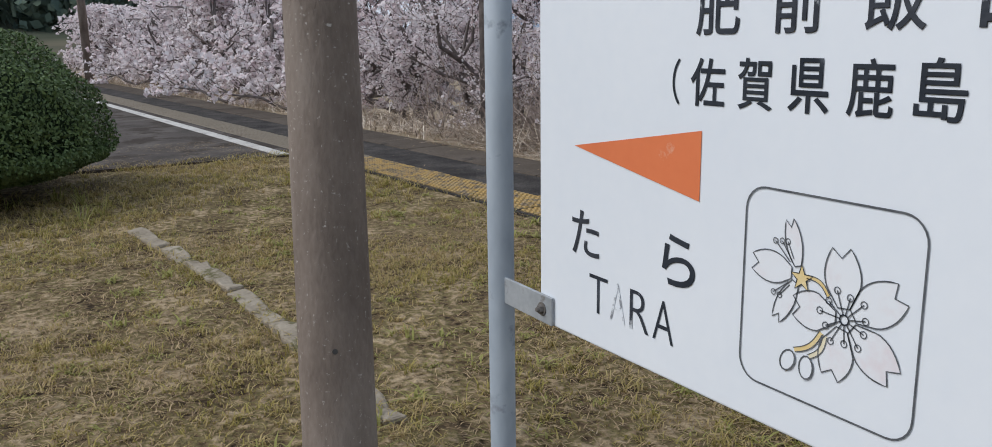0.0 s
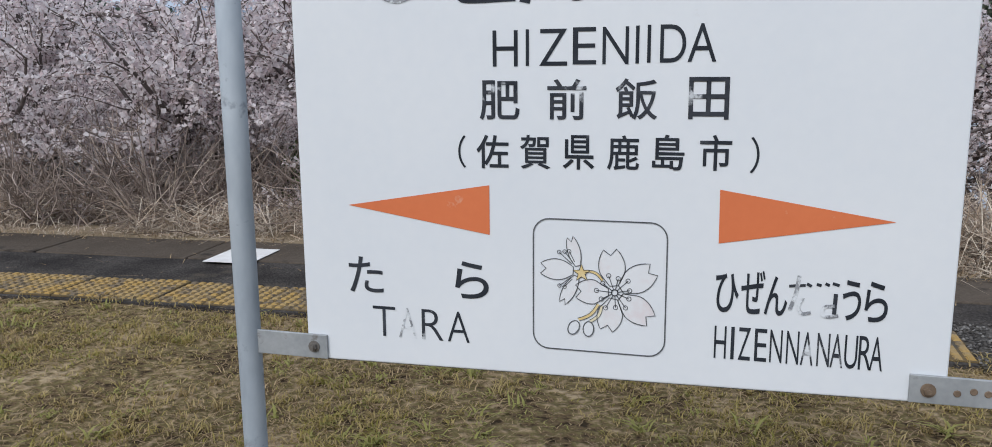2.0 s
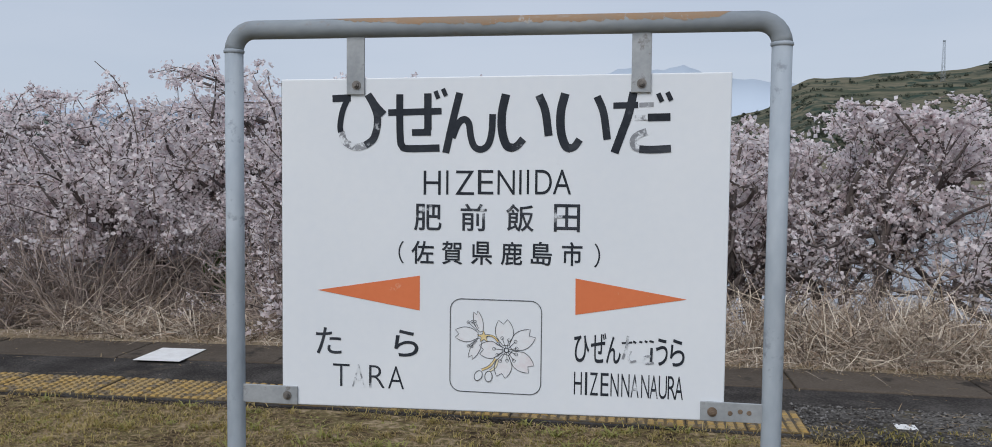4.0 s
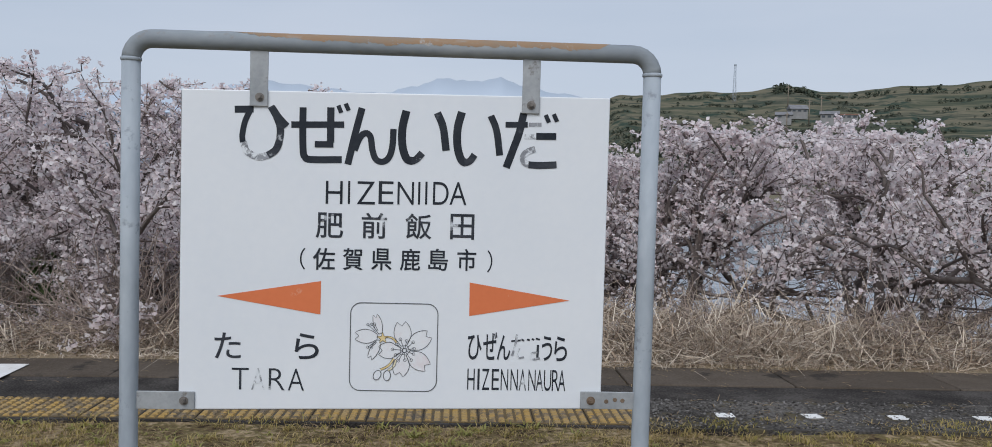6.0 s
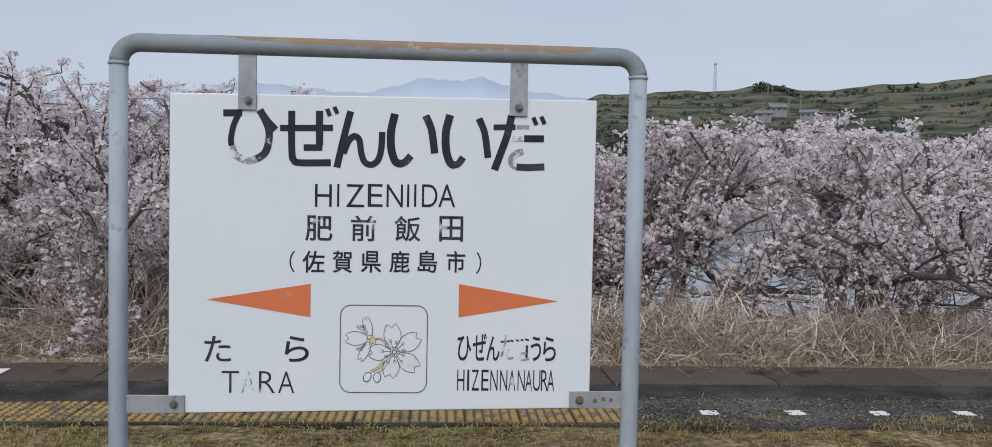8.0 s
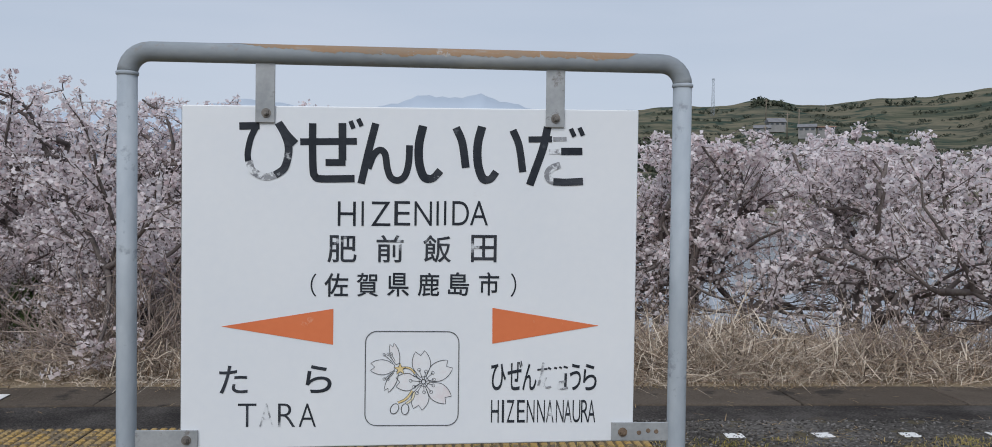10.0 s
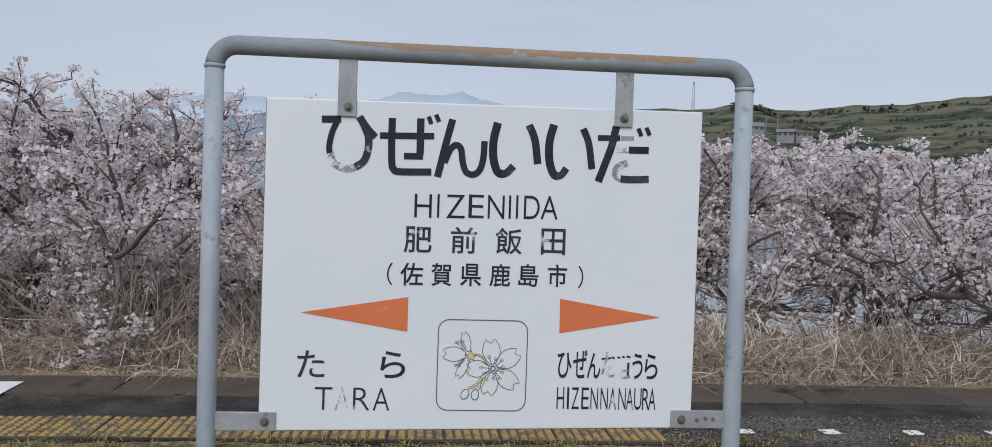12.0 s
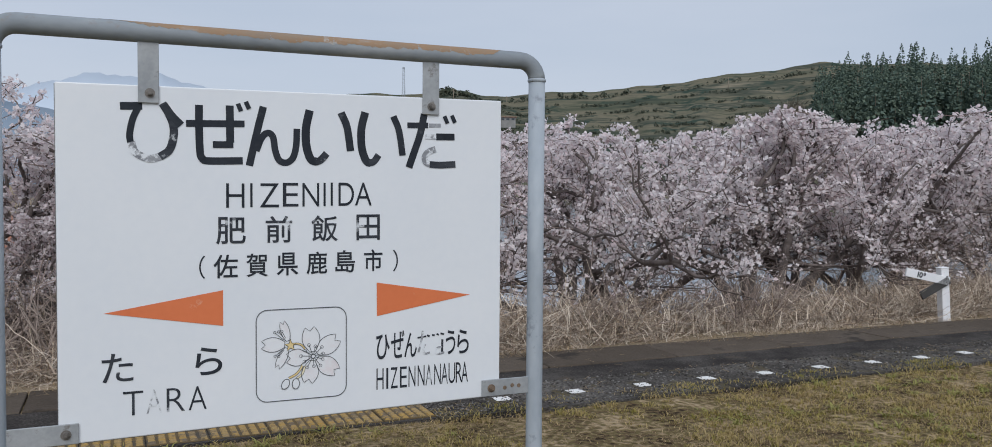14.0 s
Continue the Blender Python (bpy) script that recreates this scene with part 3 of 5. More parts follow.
lettering([("worn_ink", 0.0052, [(0.337, 0.956), (0.364, 0.959)]),
           ("faded_ink", 0.0067, [(0.353, 0.976), (0.349, 0.945), (0.340, 0.913)]),
           ("faded_ink", 0.0060, [(0.361, 0.937), (0.354, 0.920), (0.361, 0.908), (0.375, 0.911)]),
           ("worn_ink", 0.0052, [(0.366, 0.962), (0.374, 0.958)])])
lettering([("worn_ink", 0.0052, [(0.382, 0.962), (0.390, 0.960)]),
           ("worn_ink", 0.0052, [(0.396, 0.964), (0.403, 0.961)]),
           ("ink", 0.0052, [(0.408, 0.965), (0.419, 0.962)]),
           ("worn_ink", 0.0067, [(0.414, 0.947), (0.413, 0.910)]),
           ("faded_ink", 0.0060, [(0.413, 0.925), (0.397, 0.922), (0.393, 0.911), (0.402, 0.905), (0.420, 0.908)])])


def ribbon(pts, w, mat, name, close=False, y=-0.0014):
    """A painted line of width w through points of the board."""
    bm = bmesh.new()
    pts = [Vector((p[0], p[1])) for p in pts]
    n = len(pts)
    rows = []
    for i in range(n):
        a = pts[(i - 1) % n] if (close or i > 0) else pts[i]
        b = pts[(i + 1) % n] if (close or i < n - 1) else pts[i]
        d = (b - a).normalized()
        q = Vector((-d.y, d.x)) * w / 2
        rows.append((bm.verts.new((pts[i].x + q.x, y, pts[i].y + q.y)), bm.verts.new((pts[i].x - q.x, y, pts[i].y - q.y))))
    for i in range(n if close else n - 1):
        a, b = rows[i], rows[(i + 1) % n]
        bm.faces.new((a[0], b[0], b[1], a[1]))
    return part(name, bm, mat, board)


def patch(pts, mat, name, y=-0.0010):
    bm = bmesh.new()
    bm.faces.new([bm.verts.new((p[0], y, p[1])) for p in pts])
    return part(name, bm, mat, board)


patch([(-0.496, 1.069), (-0.206, 1.022), (-0.206, 1.117)], "orange", "arrow")
patch([(0.214, 1.122), (0.215, 1.026), (0.501, 1.076)], "orange", "arrow")

# the framed blossom drawing
fx0, fx1, fz0, fz1, fr = -0.121, 0.126, 0.807, 1.058, 0.030
frame_pts = []
for cx, cz, a0 in ((fx1 - fr, fz1 - fr, 0), (fx0 + fr, fz1 - fr, 90), (fx0 + fr, fz0 + fr, 180), (fx1 - fr, fz0 + fr, 270)):
    for i in range(7):
        a = radians(a0 + 15 * i)
        frame_pts.append((cx + fr * math.cos(a), cz + fr * math.sin(a)))
ribbon(frame_pts, 0.0025, "pencil", "drawn_frame", True)


petal_depth = [0.0]


def petal(cx, cz, ang, length, width):
    """A notched cherry petal from its root outwards."""
    a = radians(ang)
    side = []
    for i in range(11):
        t = i / 10
        u = length * (0.16 + 0.84 * t)
        side.append((u, min(0.62 * u, width / 2 * math.sin(math.pi * min(1, 0.10 + t * 0.76)) ** 0.8)))
    outline = side + [(length * 0.86, 0.0)] + [(u, -v) for u, v in side[::-1]]
    pts = [(cx + u * math.cos(a) - v * math.sin(a), cz + u * math.sin(a) + v * math.cos(a)) for u, v in outline]
    petal_depth[0] += 0.00005
    patch(pts[::-1], "pale_pink", "petal", -0.0004 - petal_depth[0])
    ribbon(pts, 0.0017, "pencil", "petal_outline", True)


fc = (0.033, 0.9240)
for ang, size, wide in ((97, 0.082, 0.049), (34, 0.085, 0.050), (-36, 0.083, 0.050), (-101, 0.075, 0.047), (181, 0.073, 0.047)):
    petal(fc[0], fc[1], ang, size, wide)
for k in range(11):
    a = radians(12 + 360 / 11 * k)
    r = 0.028 + 0.006 * (k % 2)
    tip = (fc[0] + r * math.cos(a), fc[1] + r * math.sin(a))
    ribbon([(fc[0] + 0.006 * math.cos(a), fc[1] + 0.006 * math.sin(a)), tip], 0.0016, "pencil", "stamen")
    ribbon([(tip[0] + 0.0042 * math.cos(j * math.pi / 4), tip[1] + 0.0042 * math.sin(j * math.pi / 4)) for j in range(8)], 0.0013, "pencil", "anther", True)
ribbon([(fc[0] + 0.006 * math.cos(j * math.pi / 5), fc[1] + 0.006 * math.sin(j * math.pi / 5)) for j in range(10)], 0.002, "ink", "pistil", True)
sc = (-0.033, 0.961)
petal(sc[0], sc[1], 178, 0.074, 0.040)
petal(sc[0], sc[1], 106, 0.067, 0.024)
petal(sc[0], sc[1], 243, 0.071, 0.025)
for ang, r in ((128, 0.046), (138, 0.052), (118, 0.042), (218, 0.048), (228, 0.042)):
    a = radians(ang)
    tip = (sc[0] + r * math.cos(a), sc[1] + r * math.sin(a))
    ribbon([(sc[0] + 0.02 * math.cos(a), sc[1] + 0.02 * math.sin(a)), tip], 0.0015, "pencil", "stamen")
    ribbon([(tip[0] + 0.0036 * math.cos(j * math.pi / 4), tip[1] + 0.0036 * math.sin(j * math.pi / 4)) for j in range(8)], 0.0013, "pencil", "anther", True)
star = []
for k in range(10):
    a = radians(20 + 36 * k)
    r = 0.017 if k % 2 == 0 else 0.007
    star.append((sc[0] + 0.004 + r * math.cos(a), sc[1] - 0.003 + r * math.sin(a)))
patch(star[::-1], "yellow_ink", "calyx", -0.0016)
ribbon(star, 0.0015, "ink", "calyx_outline", True, -0.0020)


def stalk(p, q, w, mat):
    n = Vector((-(q[1] - p[1]), q[0] - p[0])).normalized() * w
    bow = 0.006
    mids = [(p[0] + (q[0] - p[0]) * t + n.x / w * bow * math.sin(math.pi * t), p[1] + (q[1] - p[1]) * t + n.y / w * bow * math.sin(math.pi * t)) for t in np.linspace(0, 1, 7)]
    ribbon(mids, w, mat, "stalk", False, -0.0012)
    for s in (-1, 1):
        ribbon([(m[0] + s * n.x / w * w / 2, m[1] + s * n.y / w * w / 2) for m in mids], 0.0011, "pencil", "stalk_outline", False, -0.0016)


stalk((-0.021, 0.962), (0.010, 0.946), 0.005, "yellow_ink")
stalk((0.003, 0.900), (-0.034, 0.868), 0.006, "yellow_ink")
stalk((0.009, 0.898), (-0.012, 0.866), 0.006, "cream_ink")
for cx, cz, tilt in ((-0.043, 0.852, 62), (-0.015, 0.851, 86)):
    a = radians(tilt)
    e = [(cx + 0.0145 * math.cos(t) * math.cos(a) - 0.010 * math.sin(t) * math.sin(a), cz + 0.0145 * math.cos(t) * math.sin(a) + 0.010 * math.sin(t) * math.cos(a)) for t in np.linspace(0, 2 * math.pi, 15)[:-1]]
    patch(e[::-1], "enamel", "bud", -0.0016)
    ribbon(e, 0.0022, "pencil", "bud_outline", True, -0.0020)

# ---- concrete pole with its box ----
PC = (-1.561, -0.062)
pole = thing("utility_pole", "weathered brown-grey concrete utility pole standing in the grass", "utility pole", (PC[0], PC[1], 0))
pole.rotation_euler = (radians(-2.2), radians(-5.0), 0)
bm = bmesh.new()
zs = [-0.3, 0.0, 0.05, 0.5, 1.0, 1.5, 2.0, 3.0, 5.0, 7.0]
tube(bm, [(0, 0, z) for z in zs], [0.107 - 0.006 * z for z in zs], 40)
part("shaft", bm, "pole", pole)


def pole_r(z):
    return 0.107 - 0.006 * z


for z in (1.522, 1.628):
    bm = bmesh.new()
    r = pole_r(z) + 0.002
    tube(bm, [(0, 0, z - 0.006), (0, 0, z + 0.006)], r, 32)
    box(bm, r * 0.92, r * 0.92 + 0.018, -0.012, 0.012, z - 0.014, z + 0.014, 0.002)
    part("band", bm, "band", pole, "thin grey steel strap")
# no recess is cut: flat dark discs stand for the shaded holes
for ang, z in ((-20, 0.405), (-42, 1.455), (150, 1.1)):
    bm = bmesh.new()
    a = radians(ang)
    r = pole_r(z)
    bmesh.ops.create_cone(bm, cap_ends=True, segments=14, radius1=0.0075, radius2=0.0075, depth=0.004, matrix=pose(r * math.cos(a), r * math.sin(a), z, 0, 90, ang))
    part("hole", bm, "dark_metal_hole_shade", pole)
bm = bmesh.new()
a = radians(-80)
bmesh.ops.create_cone(bm, cap_ends=True, segments=24, radius1=0.017, radius2=0.016, depth=0.005, matrix=pose(pole_r(1.735) * math.cos(a), pole_r(1.735) * math.sin(a), 1.735, 0, 90, -80))
part("marker_disc", bm, "post_white", pole, "round white marker")
m_box = pose(0, 0, 0, 0, 0, 206) @ Matrix.Translation((0, 0, -0.05))
bm = bmesh.new()
box(bm, 0.104, 0.185, -0.05, 0.05, 1.535, 1.735, 0.004, m_box)
meter = part("box", bm, "beige_box", pole, "beige steel switch box")
bm = bmesh.new()
box(bm, 0.104, 0.205, -0.058, 0.058, 1.735, 1.745, 0.002, m_box)
part("lid", bm, "beige_box", meter)
bm = bmesh.new()
box(bm, 0.184, 0.190, -0.046, 0.046, 1.545, 1.725, 0.002, m_box)
part("door", bm, "beige_box", meter)
for z in (1.575, 1.695):
    bm = bmesh.new()
    box(bm, 0.125, 0.185, 0.05, 0.058, z - 0.008, z + 0.008, 0.002, m_box)
    part("hinge", bm, "rust", meter)
bm = bmesh.new()
tube(bm, [m_box @ Vector((0.160, 0.054, z)) for z in (1.54, 1.60, 1.67, 1.73)], 0.005, 8)
part("rod", bm, "beige_box", meter)
bm = bmesh.new()
box(bm, 0.095, 0.108, -0.04, 0.04, 1.53, 1.74, 0.002, m_box)
part("backplate", bm, "dark_metal_hole_shade", meter)

# ---- gradient post ----
post = thing("gradient_post", "white wooden gradient post with a white and a dark arm", "post", (7.80, 4.22, -0.05))
post.rotation_euler = (0, radians(-4), radians(-14))
bm = bmesh.new()
box(bm, -0.046, 0.046, -0.046, 0.046, -0.2, 0.63, 0.006)
part("post", bm, "post_white", post)
bm = bmesh.new()
box(bm, -0.05, 0.05, -0.05, 0.05, 0.631, 0.645, 0.006)
part("cap", bm, "post_white", post)


def arm(ang, mat, label, reach):
    bm = bmesh.new()
    m = pose(0, -0.062, 0.50, 0, ang, 0)
    box(bm, -reach, 0.03, -0.012, 0.012, -0.045, 0.045, 0.003, m)
    part("arm", bm, mat, post, label)
    return m


m_arm = arm(16, "post_white", "white painted arm with a number", 0.50)
arm(-24, "dark_metal_hole_shade", "black painted arm", 0.34)
for ch, x, s in (("1", -0.38, 0.062), ("0", -0.345, 0.062), ("0", -0.295, 0.036)):
    cu = bpy.data.curves.new("digit", "FONT")
    cu.body, cu.size, cu.offset, cu.resolution_u = ch, s * 1.3, 0.003, 4
    tmp = new("digit", cu)
    me = bpy.data.meshes.new_from_object(tmp.evaluated_get(bpy.context.evaluated_depsgraph_get()))
    bpy.data.objects.remove(tmp)
    me.transform(m_arm @ pose(x, -0.0135, -0.026 if s > 0.05 else 0.0, 90))
    me.materials.clear()
    me.materials.append(M["ink"])
    d = new("digit", me)
    d.parent = post


# ---- cherry trees ----
def limb(V, F, pts, radii, sides):
    """Adds a tapered limb to the lists."""
    base = len(V)
    up = np.array((0.31, 0.17, 0.93))
    for i, p in enumerate(pts):
        d = pts[min(i + 1, len(pts) - 1)] - pts[max(i - 1, 0)]
        d = d / (np.linalg.norm(d) + 1e-9)
        a = np.cross(d, up)
        a = a / (np.linalg.norm(a) + 1e-9)
        b = np.cross(d, a)
        for k in range(sides):
            w = 2 * math.pi * k / sides
            V.append(p + (a * math.cos(w) + b * math.sin(w)) * radii[i])
    for i in range(len(pts) - 1):
        for k in range(sides):
            F.append((base + i * sides + k, base + i * sides + (k + 1) % sides, base + (i + 1) * sides + (k + 1) % sides, base + (i + 1) * sides + k))


def sprout(rng, p, d, length, n, lift, wobble, floor=-9.0):
    pts = [p]
    for i in range(n):
        d = d + rng.normal(0, wobble, 3) + np.array((0, 0, lift))
        d = d / np.linalg.norm(d)
        q = pts[-1] + d * length / n
        if q[2] > 1.8:
            q[2] = 1.8 + 0.62 * (q[2] - 1.8)
        if q[2] < floor:
            q[2] = floor + 0.25 * (q[2] - floor)
        pts.append(q)
    return pts, d


def flowers(rng, centres, per, size, spread):
    """Small cupped blossoms about the given centres: two folded petals each."""
    c = np.repeat(centres, per, axis=0) + rng.normal(0, spread, (len(centres) * per, 3))
    n = len(c)
    u = rng.normal(0, 0.75, (n, 3)) + np.array((0, 0, 0.7))
    u /= np.linalg.norm(u, axis=1, keepdims=True)
    a = np.cross(u, rng.normal(0, 1, (n, 3)))
    a /= np.linalg.norm(a, axis=1, keepdims=True)
    b = np.cross(u, a)
    s = size * rng.uniform(0.6, 1.3, (n, 1))
    v = np.stack([c - a * s, c + b * s * 0.9 + u * s * 0.35, c + a * s, c - b * s * 0.9 + u * s * 0.35], axis=1).reshape(-1, 3)
    i = np.arange(n) * 4
    t = np.concatenate([np.stack([i, i + 1, i + 2], 1), np.stack([i, i + 2, i + 3], 1)])
    return v, t


def cherry(seed, reach=1.6, bloom=1.0, low=0.2, flower=0.0200, per=4, fork=0.5, floor=0.62):
    """Low forked trunk, long wandering limbs, sprays of twigs with blossom in small tufts."""
    rng = np.random.default_rng(seed)
    V, F, TV, TF, tips = [], [], [], [], []
    lean = np.array((rng.normal(0, 0.2), rng.normal(-0.1, 0.2), 1.0))
    trunk, d0 = sprout(rng, np.array((0, 0, -0.25)), lean / np.linalg.norm(lean), fork, 4, 0.0, 0.10)
    limb(V, F, trunk, [0.125, 0.105, 0.098, 0.092, 0.085], 8)
    n1 = 5
    for i in range(n1):
        az = 2 * math.pi * (i + rng.uniform(-0.3, 0.3)) / n1
        el = rng.uniform(0.5, 1.1)
        d = np.array((math.cos(az) * math.cos(el), math.sin(az) * math.cos(el), math.sin(el)))
        p1, d1 = sprout(rng, trunk[2 + int(rng.integers(0, 3))], d, reach * rng.uniform(0.9, 1.25), 8, 0.03, 0.20, 0.2)
        limb(V, F, p1, np.linspace(0.062, 0.018, 9), 6)
        for j in range(8):
            at = int(rng.integers(2, 9))
            dd = d1 + rng.normal(0, 0.8, 3) + np.array((0, 0, 0.15))
            dd /= np.linalg.norm(dd)
            p2, d2 = sprout(rng, p1[at], dd, reach * rng.uniform(0.40, 0.72), 6, 0.04, 0.22, floor)
            limb(V, F, p2, np.linspace(0.021, 0.008, 7), 5)
            for k in range(7):
                dd3 = d2 + rng.normal(0, 0.75, 3) + np.array((0, 0, 0.12))
                dd3 /= np.linalg.norm(dd3)
                p3, d3 = sprout(rng, p2[int(rng.integers(1, 7))], dd3, reach * rng.uniform(0.18, 0.38), 3, 0.04, 0.22, floor)
                limb(TV, TF, p3, np.linspace(0.0070, 0.0035, 4), 3)
                for q in range(int(6 * bloom + rng.uniform(0, 1))):
                    f = rng.uniform(0.2, 2.99)
                    tips.append(p3[int(f)] + (p3[int(f) + 1] - p3[int(f)]) * (f - int(f)))
                for q in range(2):
                    dd4 = d3 + rng.normal(0, 0.9, 3)
                    dd4 /= np.linalg.norm(dd4)
                    p4, _ = sprout(rng, p3[int(rng.integers(1, 4))], dd4, reach * rng.uniform(0.08, 0.2), 2, 0.05, 0.25, floor)
                    limb(TV, TF, p4, np.linspace(0.0046, 0.0028, 3), 3)
                    for z in range(int(2.4 * bloom + rng.uniform(0, 1))):
                        f = rng.uniform(0.3, 1.99)
                        tips.append(p4[int(f)] + (p4[int(f) + 1] - p4[int(f)]) * (f - int(f)))
    wood = fast_mesh("branches", np.array(V), np.array(F), np.zeros((0, 3)), "bark")
    fine = fast_mesh("twigs", np.array(TV), np.array(TF), np.zeros((0, 3)), "twig")
    tips = np.array(tips)
    chance = 0.12 + 0.88 * smoothstep(low, low + 0.8, tips[:, 2])
    tips = tips[rng.uniform(0, 1, len(tips)) < chance]
    fv, ft = flowers(rng, tips, per, flower, 0.019)
    bloom_me = fast_mesh("blossoms", fv, np.zeros((0, 4)), ft, "blossom")
    return wood, fine, bloom_me


def tree(seed, **kw):
    wood, fine, bloom_me = cherry(seed, **kw)
    t = thing("cherry_tree", "low spreading cherry tree in full pale pink blossom on the bank", "cherry tree", group="cherry trees along the bank")
    for me, nm, kd in ((wood, "trunk", ""), (fine, "twig", "stuff"), (bloom_me, "crown", "stuff")):
        o = tagged(new(nm, me), kind=kd)
        o.parent = t
    return t


kinds = [tree(11, low=0.55, bloom=1.8), tree(23, low=0.65, bloom=1.8), tree(37, low=0.55, fork=0.36, bloom=1.8), tree(41, reach=1.4, low=-0.4, floor=0.36, bloom=1.8, flower=0.0168), tree(52, reach=1.4, low=-0.4, floor=0.36, bloom=1.8, flower=0.0168), tree(63, low=-0.8, flower=0.038, per=4, bloom=0.6, floor=0.3)]
spots_at = []
rng = np.random.default_rng(5)


def crown_size(x):
    return rng.uniform(0.95, 1.07) * float(np.interp(x, (-9, -7, -5, -4.2, -3, -1.5, 2.5, 4.5, 8, 14), (1.3, 1.32, 1.42, 1.48, 1.34, 1.1, 1.12, 1.2, 1.28, 1.28)))


x = -8.6
while x < 0.5:
    spots_at.append((x + rng.uniform(-0.25, 0.25), 7.1 + float(bend(x)) + rng.uniform(-0.3, 0.35), crown_size(x)))
    x += 1.45
for x, y in ((0.9, 7.0), (2.5, 6.8), (4.4, 6.6), (5.7, 7.5), (7.15, 6.6), (8.5, 7.0), (9.6, 6.7), (10.9, 7.3), (12.2, 6.8), (13.8, 7.0), (1.7, 7.7)):
    spots_at.append((x, y, crown_size(x)))
for x, y, s in ((-8.2, 6.7, 0.95), (-2.75, 6.5, 0.8), (-6.9, 8.4, 1.25), (-3.9, 7.7, 1.28), (0.2, 8.2, 1.1), (-5.0, 7.9, 1.3), (-7.0, 6.3, 0.8), (-5.7, 6.2, 0.74), (-4.6, 6.25, 0.7), (-3.5, 6.15, 0.74), (-2.3, 6.3, 0.7), (-1.2, 6.4, 0.7)):
    spots_at.append((x, y + float(bend(x)), s))
x = -10.4
while x > -46:
    spots_at.append((x + rng.uniform(-0.4, 0.4), 6.8 + float(bend(x)) + rng.uniform(-0.6, 0.6), rng.uniform(1.3, 1.5)))
    x -= 2.1
first = set()
for i, (x, y, s) in enumerate(spots_at):
    base = kinds[5 if x < -13 else i % 3 if x > -2.2 else 3 + i % 2]
    m = Matrix.Translation((x, y, float(ground_height(np.float64(x), np.float64(y))) + 0.02)) @ pose(0, 0, 0, 0, 0, float(rng.uniform(0, 360))) @ Matrix.Diagonal((s * 1.02, s * 1.02, s * 1.04, 1))
    if base not in first:
        base.matrix_basis = m
        first.add(base)
    else:
        c = copy_thing(base, Matrix.Identity(4))
        c.matrix_basis = m


# ---- grass, straw, litter ----
def blades(rng, xy, z, length, width, droop, lean, rise=1.0):
    """Bent tapering blades rooted at xy."""
    n = len(xy)
    az = rng.uniform(0, 2 * math.pi, n)
    L = length * rng.uniform(0.45, 1.25, n)
    W = width * rng.uniform(0.6, 1.3, n)
    ln = np.abs(rng.normal(lean, lean * 0.6 + 0.05, n))
    dirx, diry = np.cos(az), np.sin(az)
    sx, sy = -diry * W / 2, dirx * W / 2
    root = np.stack([xy[:, 0], xy[:, 1], z], 1)
    mid = root + np.stack([dirx * L * 0.45 * ln, diry * L * 0.45 * ln, L * 0.55 * rise * np.ones(n)], 1)
    tip = mid + np.stack([dirx * L * 0.5 * (ln + droop), diry * L * 0.5 * (ln + droop), L * (0.45 - droop * 0.5) * rise], 1)
    side = np.stack([sx, sy, np.zeros(n)], 1)
    v = np.stack([root - side, root + side, mid + side * 0.8, mid - side * 0.8, tip], 1).reshape(-1, 3)
    i = np.arange(n) * 5
    return v, np.stack([i, i + 1, i + 2, i + 3], 1), np.stack([i + 3, i + 2, i + 4], 1)


def patchy(rng, n, x0, x1, y0, y1, scale, keep, curve=True):
    """Points in a band, thinned into patches."""
    x, y = rng.uniform(x0, x1, n), rng.uniform(y0, y1, n)
    p = np.sin(x * scale + 1.7 * np.sin(y * scale * 0.8)) + np.sin(y * scale * 1.3 + 2.1 * np.sin(x * scale * 0.6 + 1)) + 0.8 * np.sin((x + y) * scale * 2.7)
    ok = p + rng.normal(0, 1.0, n) > keep
    x, y = x[ok], y[ok]
    return np.stack([x, y + (bend(x) if curve else 0)], 1)


rng = np.random.default_rng(8)
sets = []
for n, x0, x1, y0, y1, L in ((95000, -5.2, 3.0, -1.3, 2.50, 0.020), (46000, 3.0, 11.0, -0.6, 2.54, 0.026), (16000, -8.9, -5.2, -3.0, 2.48, 0.055), (5000, 11.0, 26.0, -1, 2.54, 0.06)):
    xy = patchy(rng, n, x0, x1, y0, y1, 1.6, 0.1)
    sets.append(blades(rng, xy, np.zeros(len(xy)) - 0.004, L, 0.0055, 0.5, 0.6))


def merged(name, parts, mat):
    V, Q, T, off = [], [], [], 0
    for v, q, t in parts:
        V.append(v)
        Q.append(q + off)
        T.append(t + off)
        off += len(v)
    return new(name, fast_mesh(name, np.concatenate(V), np.concatenate(Q), np.concatenate(T), mat))


